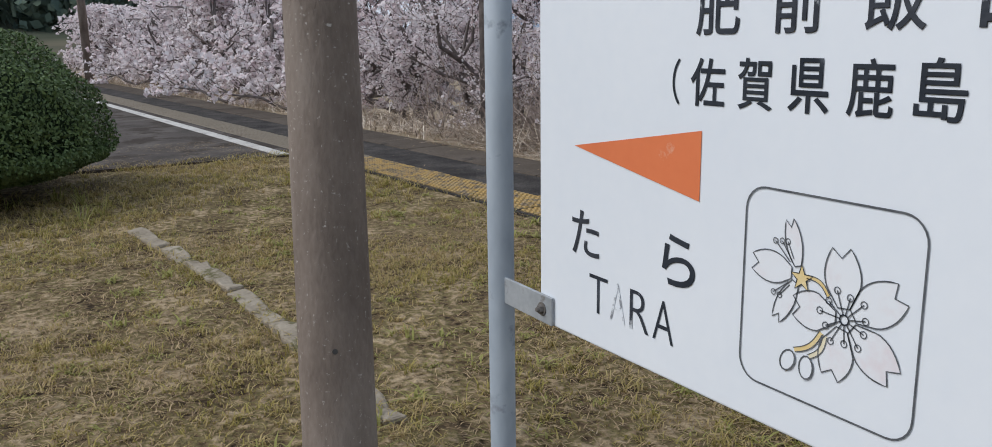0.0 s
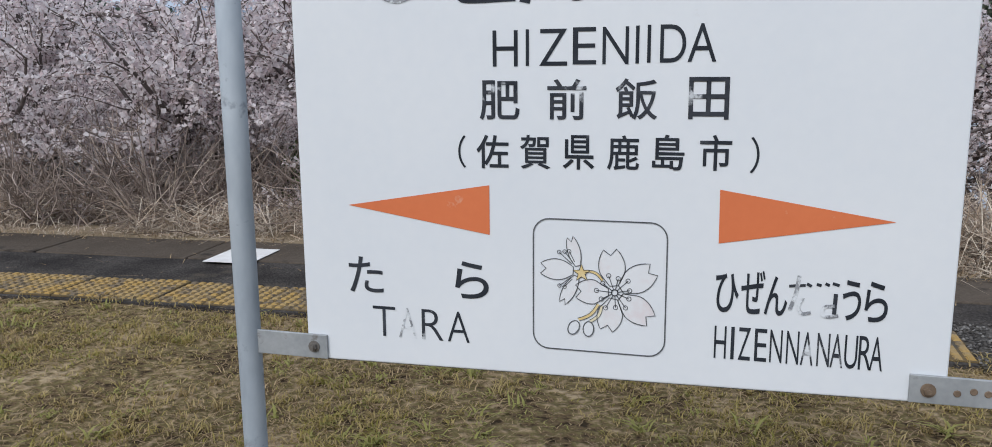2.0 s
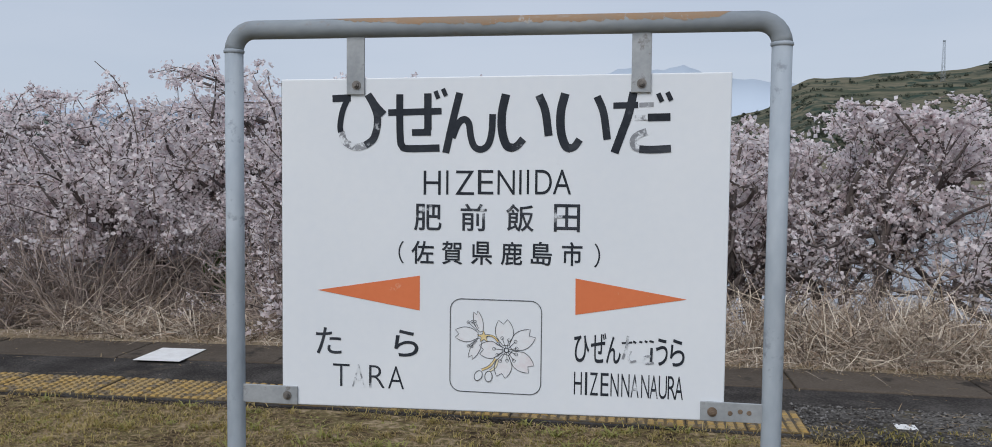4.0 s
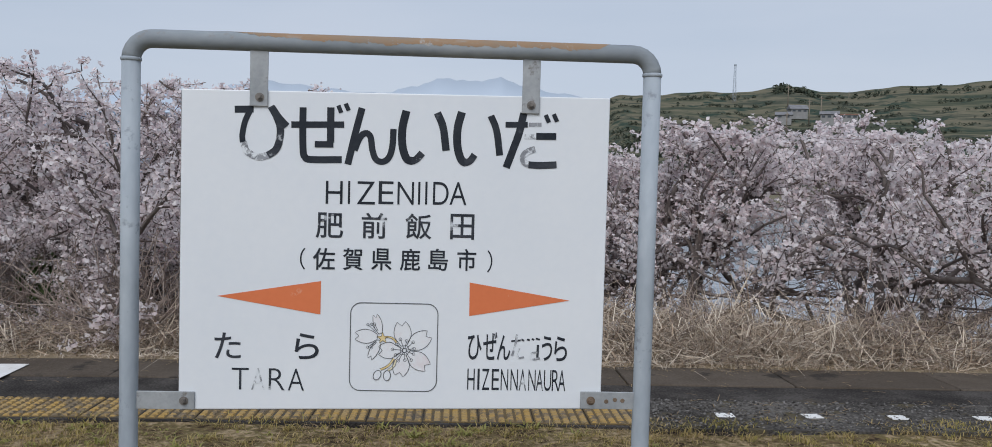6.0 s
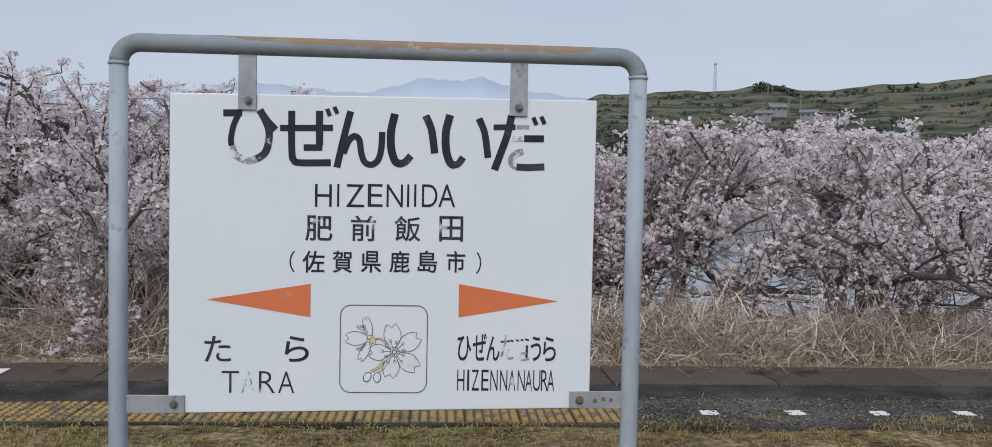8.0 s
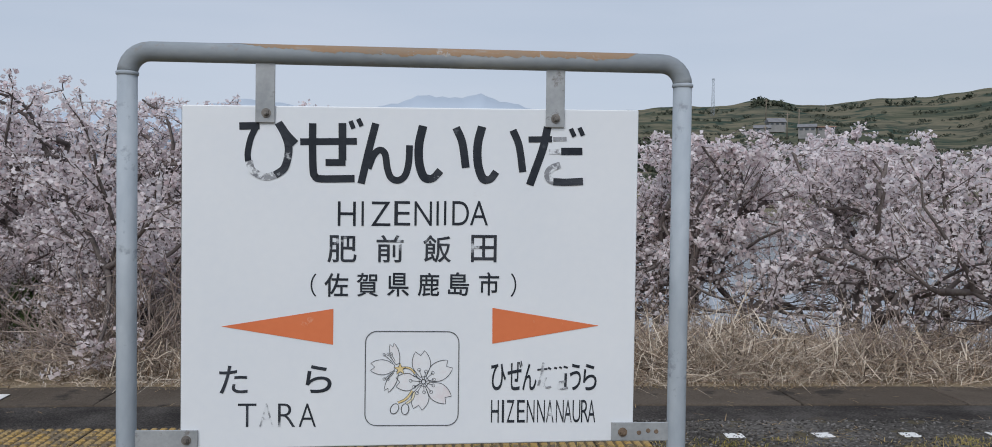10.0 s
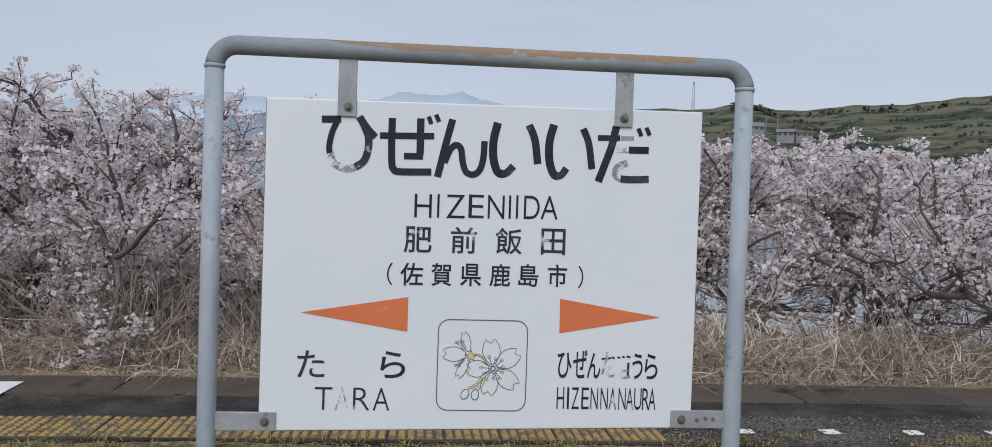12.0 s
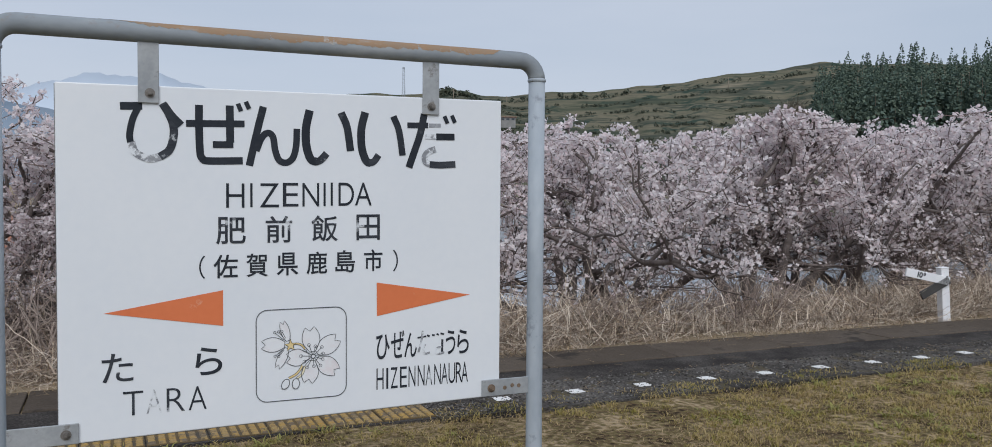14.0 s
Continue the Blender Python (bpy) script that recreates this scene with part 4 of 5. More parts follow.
for n, x0, x1, y0, y1 in ((16000, 1.3, 14.0, 2.38, 2.66), (2500, -8, 1.3, 2.44, 2.56), (5000, -8.85, -8.35, -3.0, 2.4)):
    xy = patchy(rng, n, x0, x1, y0, y1, 5.0, 0.7)
    sets.append(blades(rng, xy, np.full(len(xy), 0.015), 0.04, 0.0055, 0.6, 0.7))
for n, x0, x1, y0, y1, L in ((5200, -5.2, 3.0, -1.3, 2.48, 0.032), (3600, 3.0, 10.0, -0.4, 2.52, 0.036), (1500, -8.6, -5.2, -2.5, 2.45, 0.055)):
    cen = patchy(rng, n, x0, x1, y0, y1, 1.7, 0.0)
    per = rng.integers(7, 20, len(cen))
    xy = np.repeat(cen, per, axis=0) + rng.normal(0, 0.016, (int(per.sum()), 2))
    sets.append(blades(rng, xy, np.full(len(xy), -0.003), L, 0.006, 0.55, 0.75))
xy = patchy(rng, 12000, -7, 9, -5.5, -1.3, 2.6, -0.5)
sets.append(blades(rng, xy, np.full(len(xy), -0.003), 0.045, 0.008, 0.5, 0.6))
for n, x0, x1, y0, y1 in ((900, -5.2, 3.0, -1.3, 2.48), (700, 3.0, 11.0, -0.5, 2.5)):
    cen = patchy(rng, n, x0, x1, y0, y1, 3.1, 0.2)
    per = rng.integers(18, 46, len(cen))
    xy = np.repeat(cen, per, axis=0) + rng.normal(0, 0.024, (int(per.sum()), 2))
    sets.append(blades(rng, xy, np.full(len(xy), -0.003), 0.046, 0.005, 0.6, 0.7))
kx = rng.uniform(-5.4, -0.2, 2600)
xy = np.stack([kx, 0.21 - 0.0227 * np.minimum(0, kx + 1.7) ** 2 + rng.normal(0, 0.05, 2600)], 1)
sets.append(blades(rng, xy, np.full(2600, -0.002), 0.045, 0.0055, 0.6, 0.8))
tagged(merged("grass", sets, "grass"), "short half-dry lawn grass in green and straw tones", "grass", kind="stuff")

sets = []
for n, x0, x1, y0, y1 in ((72000, -5.0, 3.0, -1.3, 2.5), (40000, 3.0, 12.0, -0.5, 2.6), (8000, -8.8, -5, -2.5, 2.45)):
    xy = patchy(rng, n, x0, x1, y0, y1, 1.3, -0.9)
    sets.append(blades(rng, xy, np.full(len(xy), 0.005), 0.024, 0.0042, 1.1, 1.5, 0.6))
for n, x0, x1, y0, y1 in ((4200, -9, 14, 3.93, 4.2), (2600, -10.3, -8.4, -2.0, 2.2), (420, -9, 14, 2.95, 3.9), (800, 1.3, 14, 2.5, 3.1)):
    xy = patchy(rng, n, x0, x1, y0, y1, 3.0, -0.5)
    sets.append(blades(rng, xy, np.full(len(xy), 0.036), 0.038, 0.005, 1.0, 2.0, 0.12 if y1 < 3.95 else 0.6))
tagged(merged("dry_litter", sets, "litter"), "dry dead grass and twigs lying on the lawn", "dead grass", kind="stuff")

sets = []
for cx, cy in patchy(rng, 900, -5, 9, -0.6, 2.45, 1.1, 0.4):
    k = int(rng.integers(9, 22))
    xy = np.array((cx, cy)) + rng.normal(0, 0.02, (k, 2))
    sets.append(blades(rng, xy, np.zeros(k), float(rng.uniform(0.028, 0.06)), 0.0105, 0.7, 1.2))
for n, x0, x1, y0, y1, L in ((1000, -6.2, 0.5, -1.2, 2.4, 0.022), (80, -7.1, -5.7, -0.7, 0.05, 0.15), (26, -1.85, -1.35, -0.32, 0.15, 0.07), (60, -6.6, -5.6, -2.6, -0.3, 0.11)):
    for cx, cy in patchy(rng, n, x0, x1, y0, y1, 1.1, 0.0):
        k = int(rng.integers(9, 20))
        xy = np.array((cx, cy)) + rng.normal(0, 0.022, (k, 2))
        sets.append(blades(rng, xy, np.zeros(k), float(rng.uniform(0.7, 1.4)) * L, 0.0075, 0.7, 1.0))
tagged(merged("weeds", sets, "weed"), "small bright green weed tufts in the lawn", "weeds", kind="stuff")

# dry reeds on the bank
def reed_gain(x):
    """How tall the dead grass stands along the bank."""
    g = 0.82 + 0.22 * np.sin(1.9 * x + 0.6) * np.sin(0.83 * x + 2.0) + 0.14 * np.sin(5.3 * x)
    return g * np.where(x < 0.2, 0.62, 1.0) * (1 - 0.5 * np.exp(-((x - 7.0) / 0.9) ** 2))


sets = []
for n, x0, x1, y0, y1, L, W, keep, fall in ((14000, -9, 14, 4.12, 5.0, 0.16, 0.006, -0.6, 1.6), (11000, -9, 14, 4.5, 6.0, 0.36, 0.006, -0.2, 1.1), (7000, 0.5, 14, 4.7, 6.5, 0.46, 0.006, -0.2, 1.0),
                                            (4000, -9, 0.5, 5.2, 6.9, 0.38, 0.006, 0.3, 0.9), (2600, -9, -1, 6.6, 8.0, 0.75, 0.007, -0.4, 0.8), (9000, -46, -9, 4.1, 6.8, 0.4, 0.012, -0.8, 1.1), (6000, 14, 30, 4.15, 6.9, 0.5, 0.012, -0.8, 1.0)):
    xy = patchy(rng, n, x0, x1, y0, y1, 1.4, keep)
    z = ground_height(xy[:, 0], xy[:, 1]) - 0.02
    sets.append(blades(rng, xy, z, L * reed_gain(xy[:, 0]), W, 0.85, fall))
for n, x0, x1, y0, y1, h in ((14000, 0.3, 14, 4.4, 6.3, 0.42), (6000, -9, 0.3, 4.4, 6.2, 0.28), (5000, -40, -9, 4.3, 6.3, 0.4)):
    xy = patchy(rng, n, x0, x1, y0, y1, 1.1, -0.5)
    z = ground_height(xy[:, 0], xy[:, 1]) + h * reed_gain(xy[:, 0]) * rng.uniform(0, 1, len(xy)) ** 1.5
    sets.append(blades(rng, xy, z, 0.26, 0.0085, 0.9, 1.9))
def strands(rng, xy, z, length, width, n=5):
    """Curling dead stalks: ribbons on a wandering course."""
    k = len(xy)
    p = np.stack([xy[:, 0], xy[:, 1], z], 1)
    d = rng.normal(0, 1, (k, 3)) * np.array((1, 1, 0.5)) + np.array((0, 0, 0.35))
    d /= np.linalg.norm(d, axis=1, keepdims=True)
    curl = rng.normal(0, 0.45, (k, 3))
    side = np.cross(d, rng.normal(0, 1, (k, 3)))
    side /= np.linalg.norm(side, axis=1, keepdims=True)
    L = (length * rng.uniform(0.5, 1.4, (k, 1))) / n
    rows = []
    for i in range(n + 1):
        w = width * (1 - 0.6 * i / n)
        rows += [p - side * w / 2, p + side * w / 2]
        d = d + curl * 0.6 + rng.normal(0, 0.18, (k, 3)) - np.array((0, 0, 0.10))
        d /= np.linalg.norm(d, axis=1, keepdims=True)
        p = p + d * L
    m = 2 * (n + 1)
    v = np.stack(rows, 1).reshape(-1, 3)
    b = np.arange(k) * m
    q = np.concatenate([np.stack([b + 2 * i, b + 2 * i + 1, b + 2 * i + 3, b + 2 * i + 2], 1) for i in range(n)])
    return v, q, np.zeros((0, 3), dtype=int)


for n, x0, x1, y0, y1, h in ((17000, 0.2, 13, 4.3, 6.2, 0.50), (9000, -9, 0.2, 4.3, 6.2, 0.45), (3000, -22, -9, 4.3, 6.3, 0.45)):
    xy = patchy(rng, n, x0, x1, y0, y1, 1.1, -0.6)
    z = ground_height(xy[:, 0], xy[:, 1]) + h * reed_gain(xy[:, 0]) * rng.uniform(0, 1, len(xy)) ** 1.3 * smoothstep(4.1, 5.2, xy[:, 1] - bend(xy[:, 0]))
    sets.append(strands(rng, xy, z, 0.5, 0.0085, 7))
tagged(merged("dry_reeds", sets, "straw"), "tangled tan dead grass and reeds on the bank", "reeds", kind="stuff")

# bare shrubs under the trees
V, F = [], []
rng = np.random.default_rng(21)
for n in range(330):
    x = (rng.uniform(-9, 0) if n < 210 else rng.uniform(0, 13)) if n < 305 else rng.uniform(-40, -9)
    y = rng.uniform(4.8, 7.6) + float(bend(x))
    z = float(ground_height(np.float64(x), np.float64(y)))
    for s in range(9):
        d = np.array((rng.normal(0, 0.6), rng.normal(0, 0.6), 1.0))
        d /= np.linalg.norm(d)
        p, d1 = sprout(rng, np.array((x, y, z)), d, rng.uniform(0.5, 1.25) * (1 if x < 0 else 0.62), 5, 0.0, 0.22)
        limb(V, F, p, np.linspace(0.0085, 0.004, 6), 3)
        for b in range(4):
            dd = d1 + rng.normal(0, 0.8, 3)
            dd /= np.linalg.norm(dd)
            p2, _ = sprout(rng, p[int(rng.integers(1, 5))], dd, rng.uniform(0.2, 0.5), 3, 0, 0.25)
            limb(V, F, p2, np.linspace(0.0052, 0.003, 4), 3)
tagged(new("bare_brush", fast_mesh("bare_brush", np.array(V), np.array(F), np.zeros((0, 3)), "brush")), "leafless grey-brown brush under the cherry trees", "brush", kind="stuff")


vine = []
for cx, cy, rad, h, n in ((-6.7, 5.55, 0.75, 0.95, 1500), (-5.2, 5.7, 0.6, 0.6, 800), (-4.3, 5.5, 0.5, 0.5, 600), (9.6, 5.9, 0.9, 1.4, 1400)):
    xy = np.array((cx, cy)) + rng.normal(0, rad * 0.5, (n, 2))
    xy[:, 1] += bend(xy[:, 0])
    z = ground_height(xy[:, 0], xy[:, 1]) + h * rng.uniform(0, 1, n) * np.exp(-((xy[:, 0] - cx) / rad) ** 2)
    vine.append(strands(rng, xy, z, 0.55, 0.007))
tagged(merged("dead_vines", vine, "brush"), "grey-brown dead vines heaped over the bank", "vines", kind="stuff")


# ---- clipped shrub ----
def leaf_cloud(rng, c, nrm, size):
    n = len(c)
    b = np.cross(nrm, rng.normal(0, 1, (n, 3)))
    b /= np.linalg.norm(b, axis=1, keepdims=True)
    a = np.cross(nrm, b) + nrm * rng.normal(0, 0.5, (n, 1))
    s = size * rng.uniform(0.6, 1.3, (n, 1))
    v = np.stack([c - a * s, c + b * s * 0.58, c + a * s, c - b * s * 0.58], 1).reshape(-1, 3)
    i = np.arange(n) * 4
    return v, np.stack([i, i + 1, i + 2, i + 3], 1)


shrub = thing("clipped_shrub", "round clipped evergreen shrub with small dark leaves on the lawn", "shrub", (-7.5, -1.35, 0))
rng = np.random.default_rng(3)
# added solid under the leaves, its dark colour stands for the shaded inside
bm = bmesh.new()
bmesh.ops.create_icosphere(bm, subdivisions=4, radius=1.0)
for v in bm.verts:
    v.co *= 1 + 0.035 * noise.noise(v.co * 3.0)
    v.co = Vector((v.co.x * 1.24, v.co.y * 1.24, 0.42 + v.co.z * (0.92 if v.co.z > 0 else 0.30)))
part("core", bm, "shrub_inner_shade", shrub)
dirs = rng.normal(0, 1, (90000, 3))
dirs /= np.linalg.norm(dirs, axis=1, keepdims=True)
lump = 1 + 0.05 * np.sin(dirs[:, 0] * 9 + 2 * np.sin(dirs[:, 2] * 7)) * np.sin(dirs[:, 1] * 8)
cen = dirs * (lump * rng.uniform(0.95, 1.035, len(dirs)))[:, None]
cen = cen * np.array((1.34, 1.34, 1.0))
cen[:, 2] = 0.42 + cen[:, 2] * np.where(cen[:, 2] > 0, 1.02, 0.31)
nr = dirs + rng.normal(0, 0.65, dirs.shape)
nr /= np.linalg.norm(nr, axis=1, keepdims=True)
v, q = leaf_cloud(rng, cen, nr, 0.0155)
lo = new("leaves", fast_mesh("leaves", v, q, np.zeros((0, 3)), "shrub_leaf"))
lo.parent = shrub
bm = bmesh.new()
tube(bm, [(0, 0, -0.1), (0.02, 0, 0.2), (0, 0, 0.5)], [0.07, 0.05, 0.05], 8)
part("stem", bm, "bark", shrub)


evergreen = thing("evergreen_bush", "dark green leafy bush growing among the reeds", "bush", (-3.75, 6.0, float(ground_height(np.float64(-3.75), np.float64(6.0)))))
n = 2600
d = rng.normal(0, 1, (n, 3))
d /= np.linalg.norm(d, axis=1, keepdims=True)
c = d * (rng.uniform(0.3, 1.0, n) ** 0.6)[:, None] * np.array((0.30, 0.32, 0.48)) + np.array((0, 0, 0.46))
nr = d + rng.normal(0, 0.6, d.shape)
nr /= np.linalg.norm(nr, axis=1, keepdims=True)
v, q = leaf_cloud(rng, c, nr, 0.04)
lo = tagged(new("foliage", fast_mesh("foliage", v, q, np.zeros((0, 3)), "shrub_leaf")), kind="stuff")
lo.parent = evergreen
for k in range(5):
    bm = bmesh.new()
    a = 1.3 * k
    tube(bm, [(0, 0, -0.1), (0.1 * math.cos(a), 0.1 * math.sin(a), 0.4), (0.18 * math.cos(a), 0.16 * math.sin(a), 0.75)], [0.02, 0.014, 0.006], 5)
    part("stem", bm, "bark", evergreen)


# ---- distance: hills, woods, houses, mast, mountains ----
def profile(az, table):
    return np.interp(az, [a for a, _ in table], [e for _, e in table])


HILL = ((-2, 1.8), (4, 3.2), (6, 3.7), (8, 4.2), (9.2, 5.3), (10.4, 5.75), (14, 5.95), (17.6, 6.0), (20.6, 6.35), (23, 6.0), (25.5, 6.05), (28.6, 6.25), (32.2, 6.4), (36.7, 6.9), (40.6, 7.3), (44.3, 7.65), (52, 7.2), (70, 6.2), (90, 4.0), (110, 2.0))


def hill_point(az, s):
    """A place on the terraced hill: azimuth in degrees, s from foot (0) to crest (1)."""
    r = 330 + 420 * s
    steps = 11.0
    u = s * steps + 0.8 * np.sin(az * 0.55 + 1) + 0.5 * np.sin(az * 1.9)
    stair = (np.floor(u) + smoothstep(0.55, 1.0, u - np.floor(u))) / steps
    rise = s + (stair - s) * 0.5 * (1 - smoothstep(0.75, 0.98, s))
    z = r * np.tan(np.radians(profile(az, HILL))) * (0.22 + 0.78 * rise) + 1.4
    wob = 0.7 * np.sin(az * 1.1 + s * 3) + 0.25 * np.sin(az * 3.3 + s * 5)
    a = np.radians(az)
    return np.stack([r * np.sin(a), r * np.cos(a), z + wob * (0.3 + s)], -1)


az_g, s_g = np.meshgrid(np.linspace(-2, 110, 340), np.linspace(0, 1.06, 90))
hp = hill_point(az_g, s_g)
hp[0, :, 2] = -8.0
hi = np.arange(az_g.size).reshape(az_g.shape)
hq = np.stack([hi[:-1, :-1].ravel(), hi[:-1, 1:].ravel(), hi[1:, 1:].ravel(), hi[1:, :-1].ravel()], 1)
tagged(new("backdrop_hill", fast_mesh("backdrop_hill", hp.reshape(-1, 3), hq, np.zeros((0, 3)), "far_hill")), "terraced green and brown hillside across the bay", "hill", kind="structure")


def clump_cloud(rng, places, sizes, per, flat=0.8, leaf=0.42):
    """Leafy clumps: per small faces about each place."""
    n = len(places)
    d = rng.normal(0, 1, (n * per, 3))
    d /= np.linalg.norm(d, axis=1, keepdims=True)
    s = np.repeat(sizes, per)[:, None]
    c = np.repeat(places, per, axis=0) + d * s * rng.uniform(0.4, 1.0, (n * per, 1)) * np.array((1, 1, flat))
    c[:, 2] += np.repeat(sizes, per) * 0.6
    nr = d + rng.normal(0, 0.4, d.shape)
    nr /= np.linalg.norm(nr, axis=1, keepdims=True)
    return leaf_patch(rng, c, nr, s * leaf)


def leaf_patch(rng, c, nrm, size):
    b = np.cross(nrm, rng.normal(0, 1, c.shape))
    b /= np.linalg.norm(b, axis=1, keepdims=True)
    a = np.cross(nrm, b)
    s = size * rng.uniform(0.6, 1.3, (len(c), 1))
    v = np.stack([c - a * s, c + b * s * 0.8, c + a * s, c - b * s * 0.8], 1).reshape(-1, 3)
    i = np.arange(len(c)) * 4
    return v, np.stack([i, i + 1, i + 2, i + 3], 1)


rng = np.random.default_rng(77)
n = 9500
s_row = (np.floor(rng.uniform(0, 11, n)) + rng.uniform(0.5, 0.72, n)) / 11.0
az_r = rng.uniform(3, 66, n)
keep = np.sin(az_r * 0.9 + s_row * 13) + np.sin(az_r * 2.3 - s_row * 21) + rng.normal(0, 0.6, n) > -0.2
pl = hill_point(az_r[keep], s_row[keep])
v1, q1 = clump_cloud(rng, pl, rng.uniform(0.6, 1.0, len(pl)) * rng.uniform(0.8, 2.6, len(pl)), 12, 0.6, 0.34)
az_r = rng.uniform(3, 60, 240)
pl = hill_point(az_r, np.full(240, 1.0) - rng.uniform(0, 0.03, 240))
v2, q2 = clump_cloud(rng, pl, rng.uniform(0.8, 3.0, 240) * (rng.uniform(0, 1, 240) > 0.35), 16, 0.9)
pl = hill_point(np.array((20.3, 20.6, 20.9, 21.5, 21.8, 22.2)), np.full(6, 0.99))
v3, q3 = clump_cloud(rng, pl, np.array((4.2, 4.6, 4.0, 3.0, 3.6, 2.6)), 40, 1.0)
az_r = rng.normal(15.3, 1.5, 190)
pl = hill_point(az_r, rng.uniform(0.12, 0.5, 190))
v4, q4 = clump_cloud(rng, pl, rng.uniform(2.4, 5.0, 190), 60, 1.1, 0.22)
V = np.concatenate([v1, v2, v3, v4])
Q = np.concatenate([q1, q2 + len(v1), q3 + len(v1) + len(v2), q4 + len(v1) + len(v2) + len(v3)])
tagged(new("hillside_bushes", fast_mesh("hillside_bushes", V, Q, np.zeros((0, 3)), "far_leaf")), "rows of dark green bushes on the far terraces", "bushes", kind="stuff")

# conifer wood on the near spur
def conifers(rng, places, heights, per):
    n = len(places)
    t = rng.uniform(0, 1, (n, per)) ** 0.8
    a = rng.uniform(0, 2 * math.pi, (n, per))
    h = heights[:, None]
    tier = 0.72 + 0.28 * np.abs(np.sin(t * 21 + rng.uniform(0, 6, (n, 1))))
    r = (1 - t) ** 0.8 * h * 0.175 * tier * rng.uniform(0.45, 1.12, (n, per)) + 0.05
    c = np.stack([places[:, 0:1] + r * np.cos(a), places[:, 1:2] + r * np.sin(a), places[:, 2:3] + h * (0.12 + 0.90 * t)], -1).reshape(-1, 3)
    nr = rng.normal(0, 1, c.shape) + np.array((0, 0, 0.6))
    nr /= np.linalg.norm(nr, axis=1, keepdims=True)
    return leaf_patch(rng, c, nr, (heights[:, None] * (0.040 - 0.027 * t)).reshape(-1, 1))


def spur_point(az, s):
    r = 190 + 90 * s
    crest = profile(az, ((34, 0.9), (40, 3.2), (43, 4.7), (47, 5.4), (60, 5.9), (90, 5.0), (120, 2.0)))
    a = np.radians(az)
    return np.stack([r * np.sin(a), r * np.cos(a), 1.4 + r * np.tan(np.radians(crest)) * (0.25 + 0.75 * s)], -1)


az_g, s_g = np.meshgrid(np.linspace(34, 120, 90), np.linspace(0, 1, 14))
sp = spur_point(az_g, s_g)
sp[0, :, 2] = -8.0
si = np.arange(az_g.size).reshape(az_g.shape)
sq = np.stack([si[:-1, :-1].ravel(), si[:-1, 1:].ravel(), si[1:, 1:].ravel(), si[1:, :-1].ravel()], 1)
tagged(new("backdrop_spur", fast_mesh("backdrop_spur", sp.reshape(-1, 3), sq, np.zeros((0, 3)), "far_hill")), "brushy brown-green spur with a wood on it", "hill", kind="structure")
n = 480
az_r = rng.uniform(44.3, 70, n)
pl = spur_point(az_r, rng.uniform(0.40, 1.0, n))
hts = rng.uniform(12.0, 18.0, n)
v, q = conifers(rng, pl, hts, 190)
tagged(new("conifer_wood", fast_mesh("conifer_wood", v, q, np.zeros((0, 3)), "conifer")), "dark green conifer wood along the spur", "woods", kind="stuff")
bm = bmesh.new()
for p, h in zip(pl[:180], hts):
    tube(bm, [(p[0], p[1], p[2] - 1), (p[0], p[1], p[2] + h * 0.8)], [0.16, 0.07], 4, False)
tagged(grow("conifer_trunks", bm, "pale_trunk"), "pale straight trunks in the conifer wood", "woods", kind="stuff")
n = 420
pl = spur_point(rng.uniform(38, 90, n), rng.uniform(0.0, 0.75, n))
v, q = clump_cloud(rng, pl, rng.uniform(1.0, 2.6, n), 16, 0.8)
tagged(new("spur_brush", fast_mesh("spur_brush", v, q, np.zeros((0, 3)), "far_leaf")), "low mixed brush below the conifers", "brush", kind="stuff")
# bamboo plumes at the wood's edge
n = 46
pl = spur_point(rng.uniform(41.3, 44.0, n), rng.uniform(0.5, 0.95, n))
bl = []
for p in pl:
    k = 26
    xy = p[None, :2] + rng.normal(0, 0.5, (k, 2))
    bl.append(blades(rng, xy, np.full(k, p[2]), 8.5, 0.24, 0.35, 0.35))
tagged(merged("pale_bamboo", bl, "pale_trunk"), "pale brown bare bamboo at the wood's edge", "bamboo", kind="stuff")

# wooded hill along the line behind the platform
def wood_hill(name, az0, az1, r0, r1, table, seed, count, size):
    rng = np.random.default_rng(seed)
    def at(az, s):
        r = r0 + (r1 - r0) * s
        a = np.radians(az)
        return np.stack([r * np.sin(a), r * np.cos(a), 1.0 + r * np.tan(np.radians(profile(az, table))) * s], -1)
    A, S = np.meshgrid(np.linspace(az0, az1, 60), np.linspace(0, 1, 10))
    p = at(A, S)
    p[0, :, 2] = -5
    i = np.arange(A.size).reshape(A.shape)
    q = np.stack([i[:-1, :-1].ravel(), i[:-1, 1:].ravel(), i[1:, 1:].ravel(), i[1:, :-1].ravel()], 1)
    tagged(new("backdrop_" + name, fast_mesh(name, p.reshape(-1, 3), q, np.zeros((0, 3)), "far_hill")), "dark wooded rise beyond the cherry trees", "hill", kind="structure")
    pl = at(rng.uniform(az0, az1, count), rng.uniform(0.1, 1.0, count))
    v, q = clump_cloud(rng, pl, rng.uniform(0.6, 1.3, count) * size, 160, 1.2, 0.16)
    tagged(new("wood", fast_mesh("wood", v, q, np.zeros((0, 3)), "conifer")), "dense dark green wood on the rise", "woods", kind="stuff")


wood_hill("rise_west", -135, -74, 95, 170, ((-135, 6), (-95, 5.5), (-84, 4.6), (-78, 3.0), (-74, 1.0)), 31, 420, 4.0)
wood_hill("copse", -47, -37, 70, 95, ((-47, 1.0), (-43, 2.9), (-40, 2.7), (-37, 0.8)), 32, 60, 2.2)


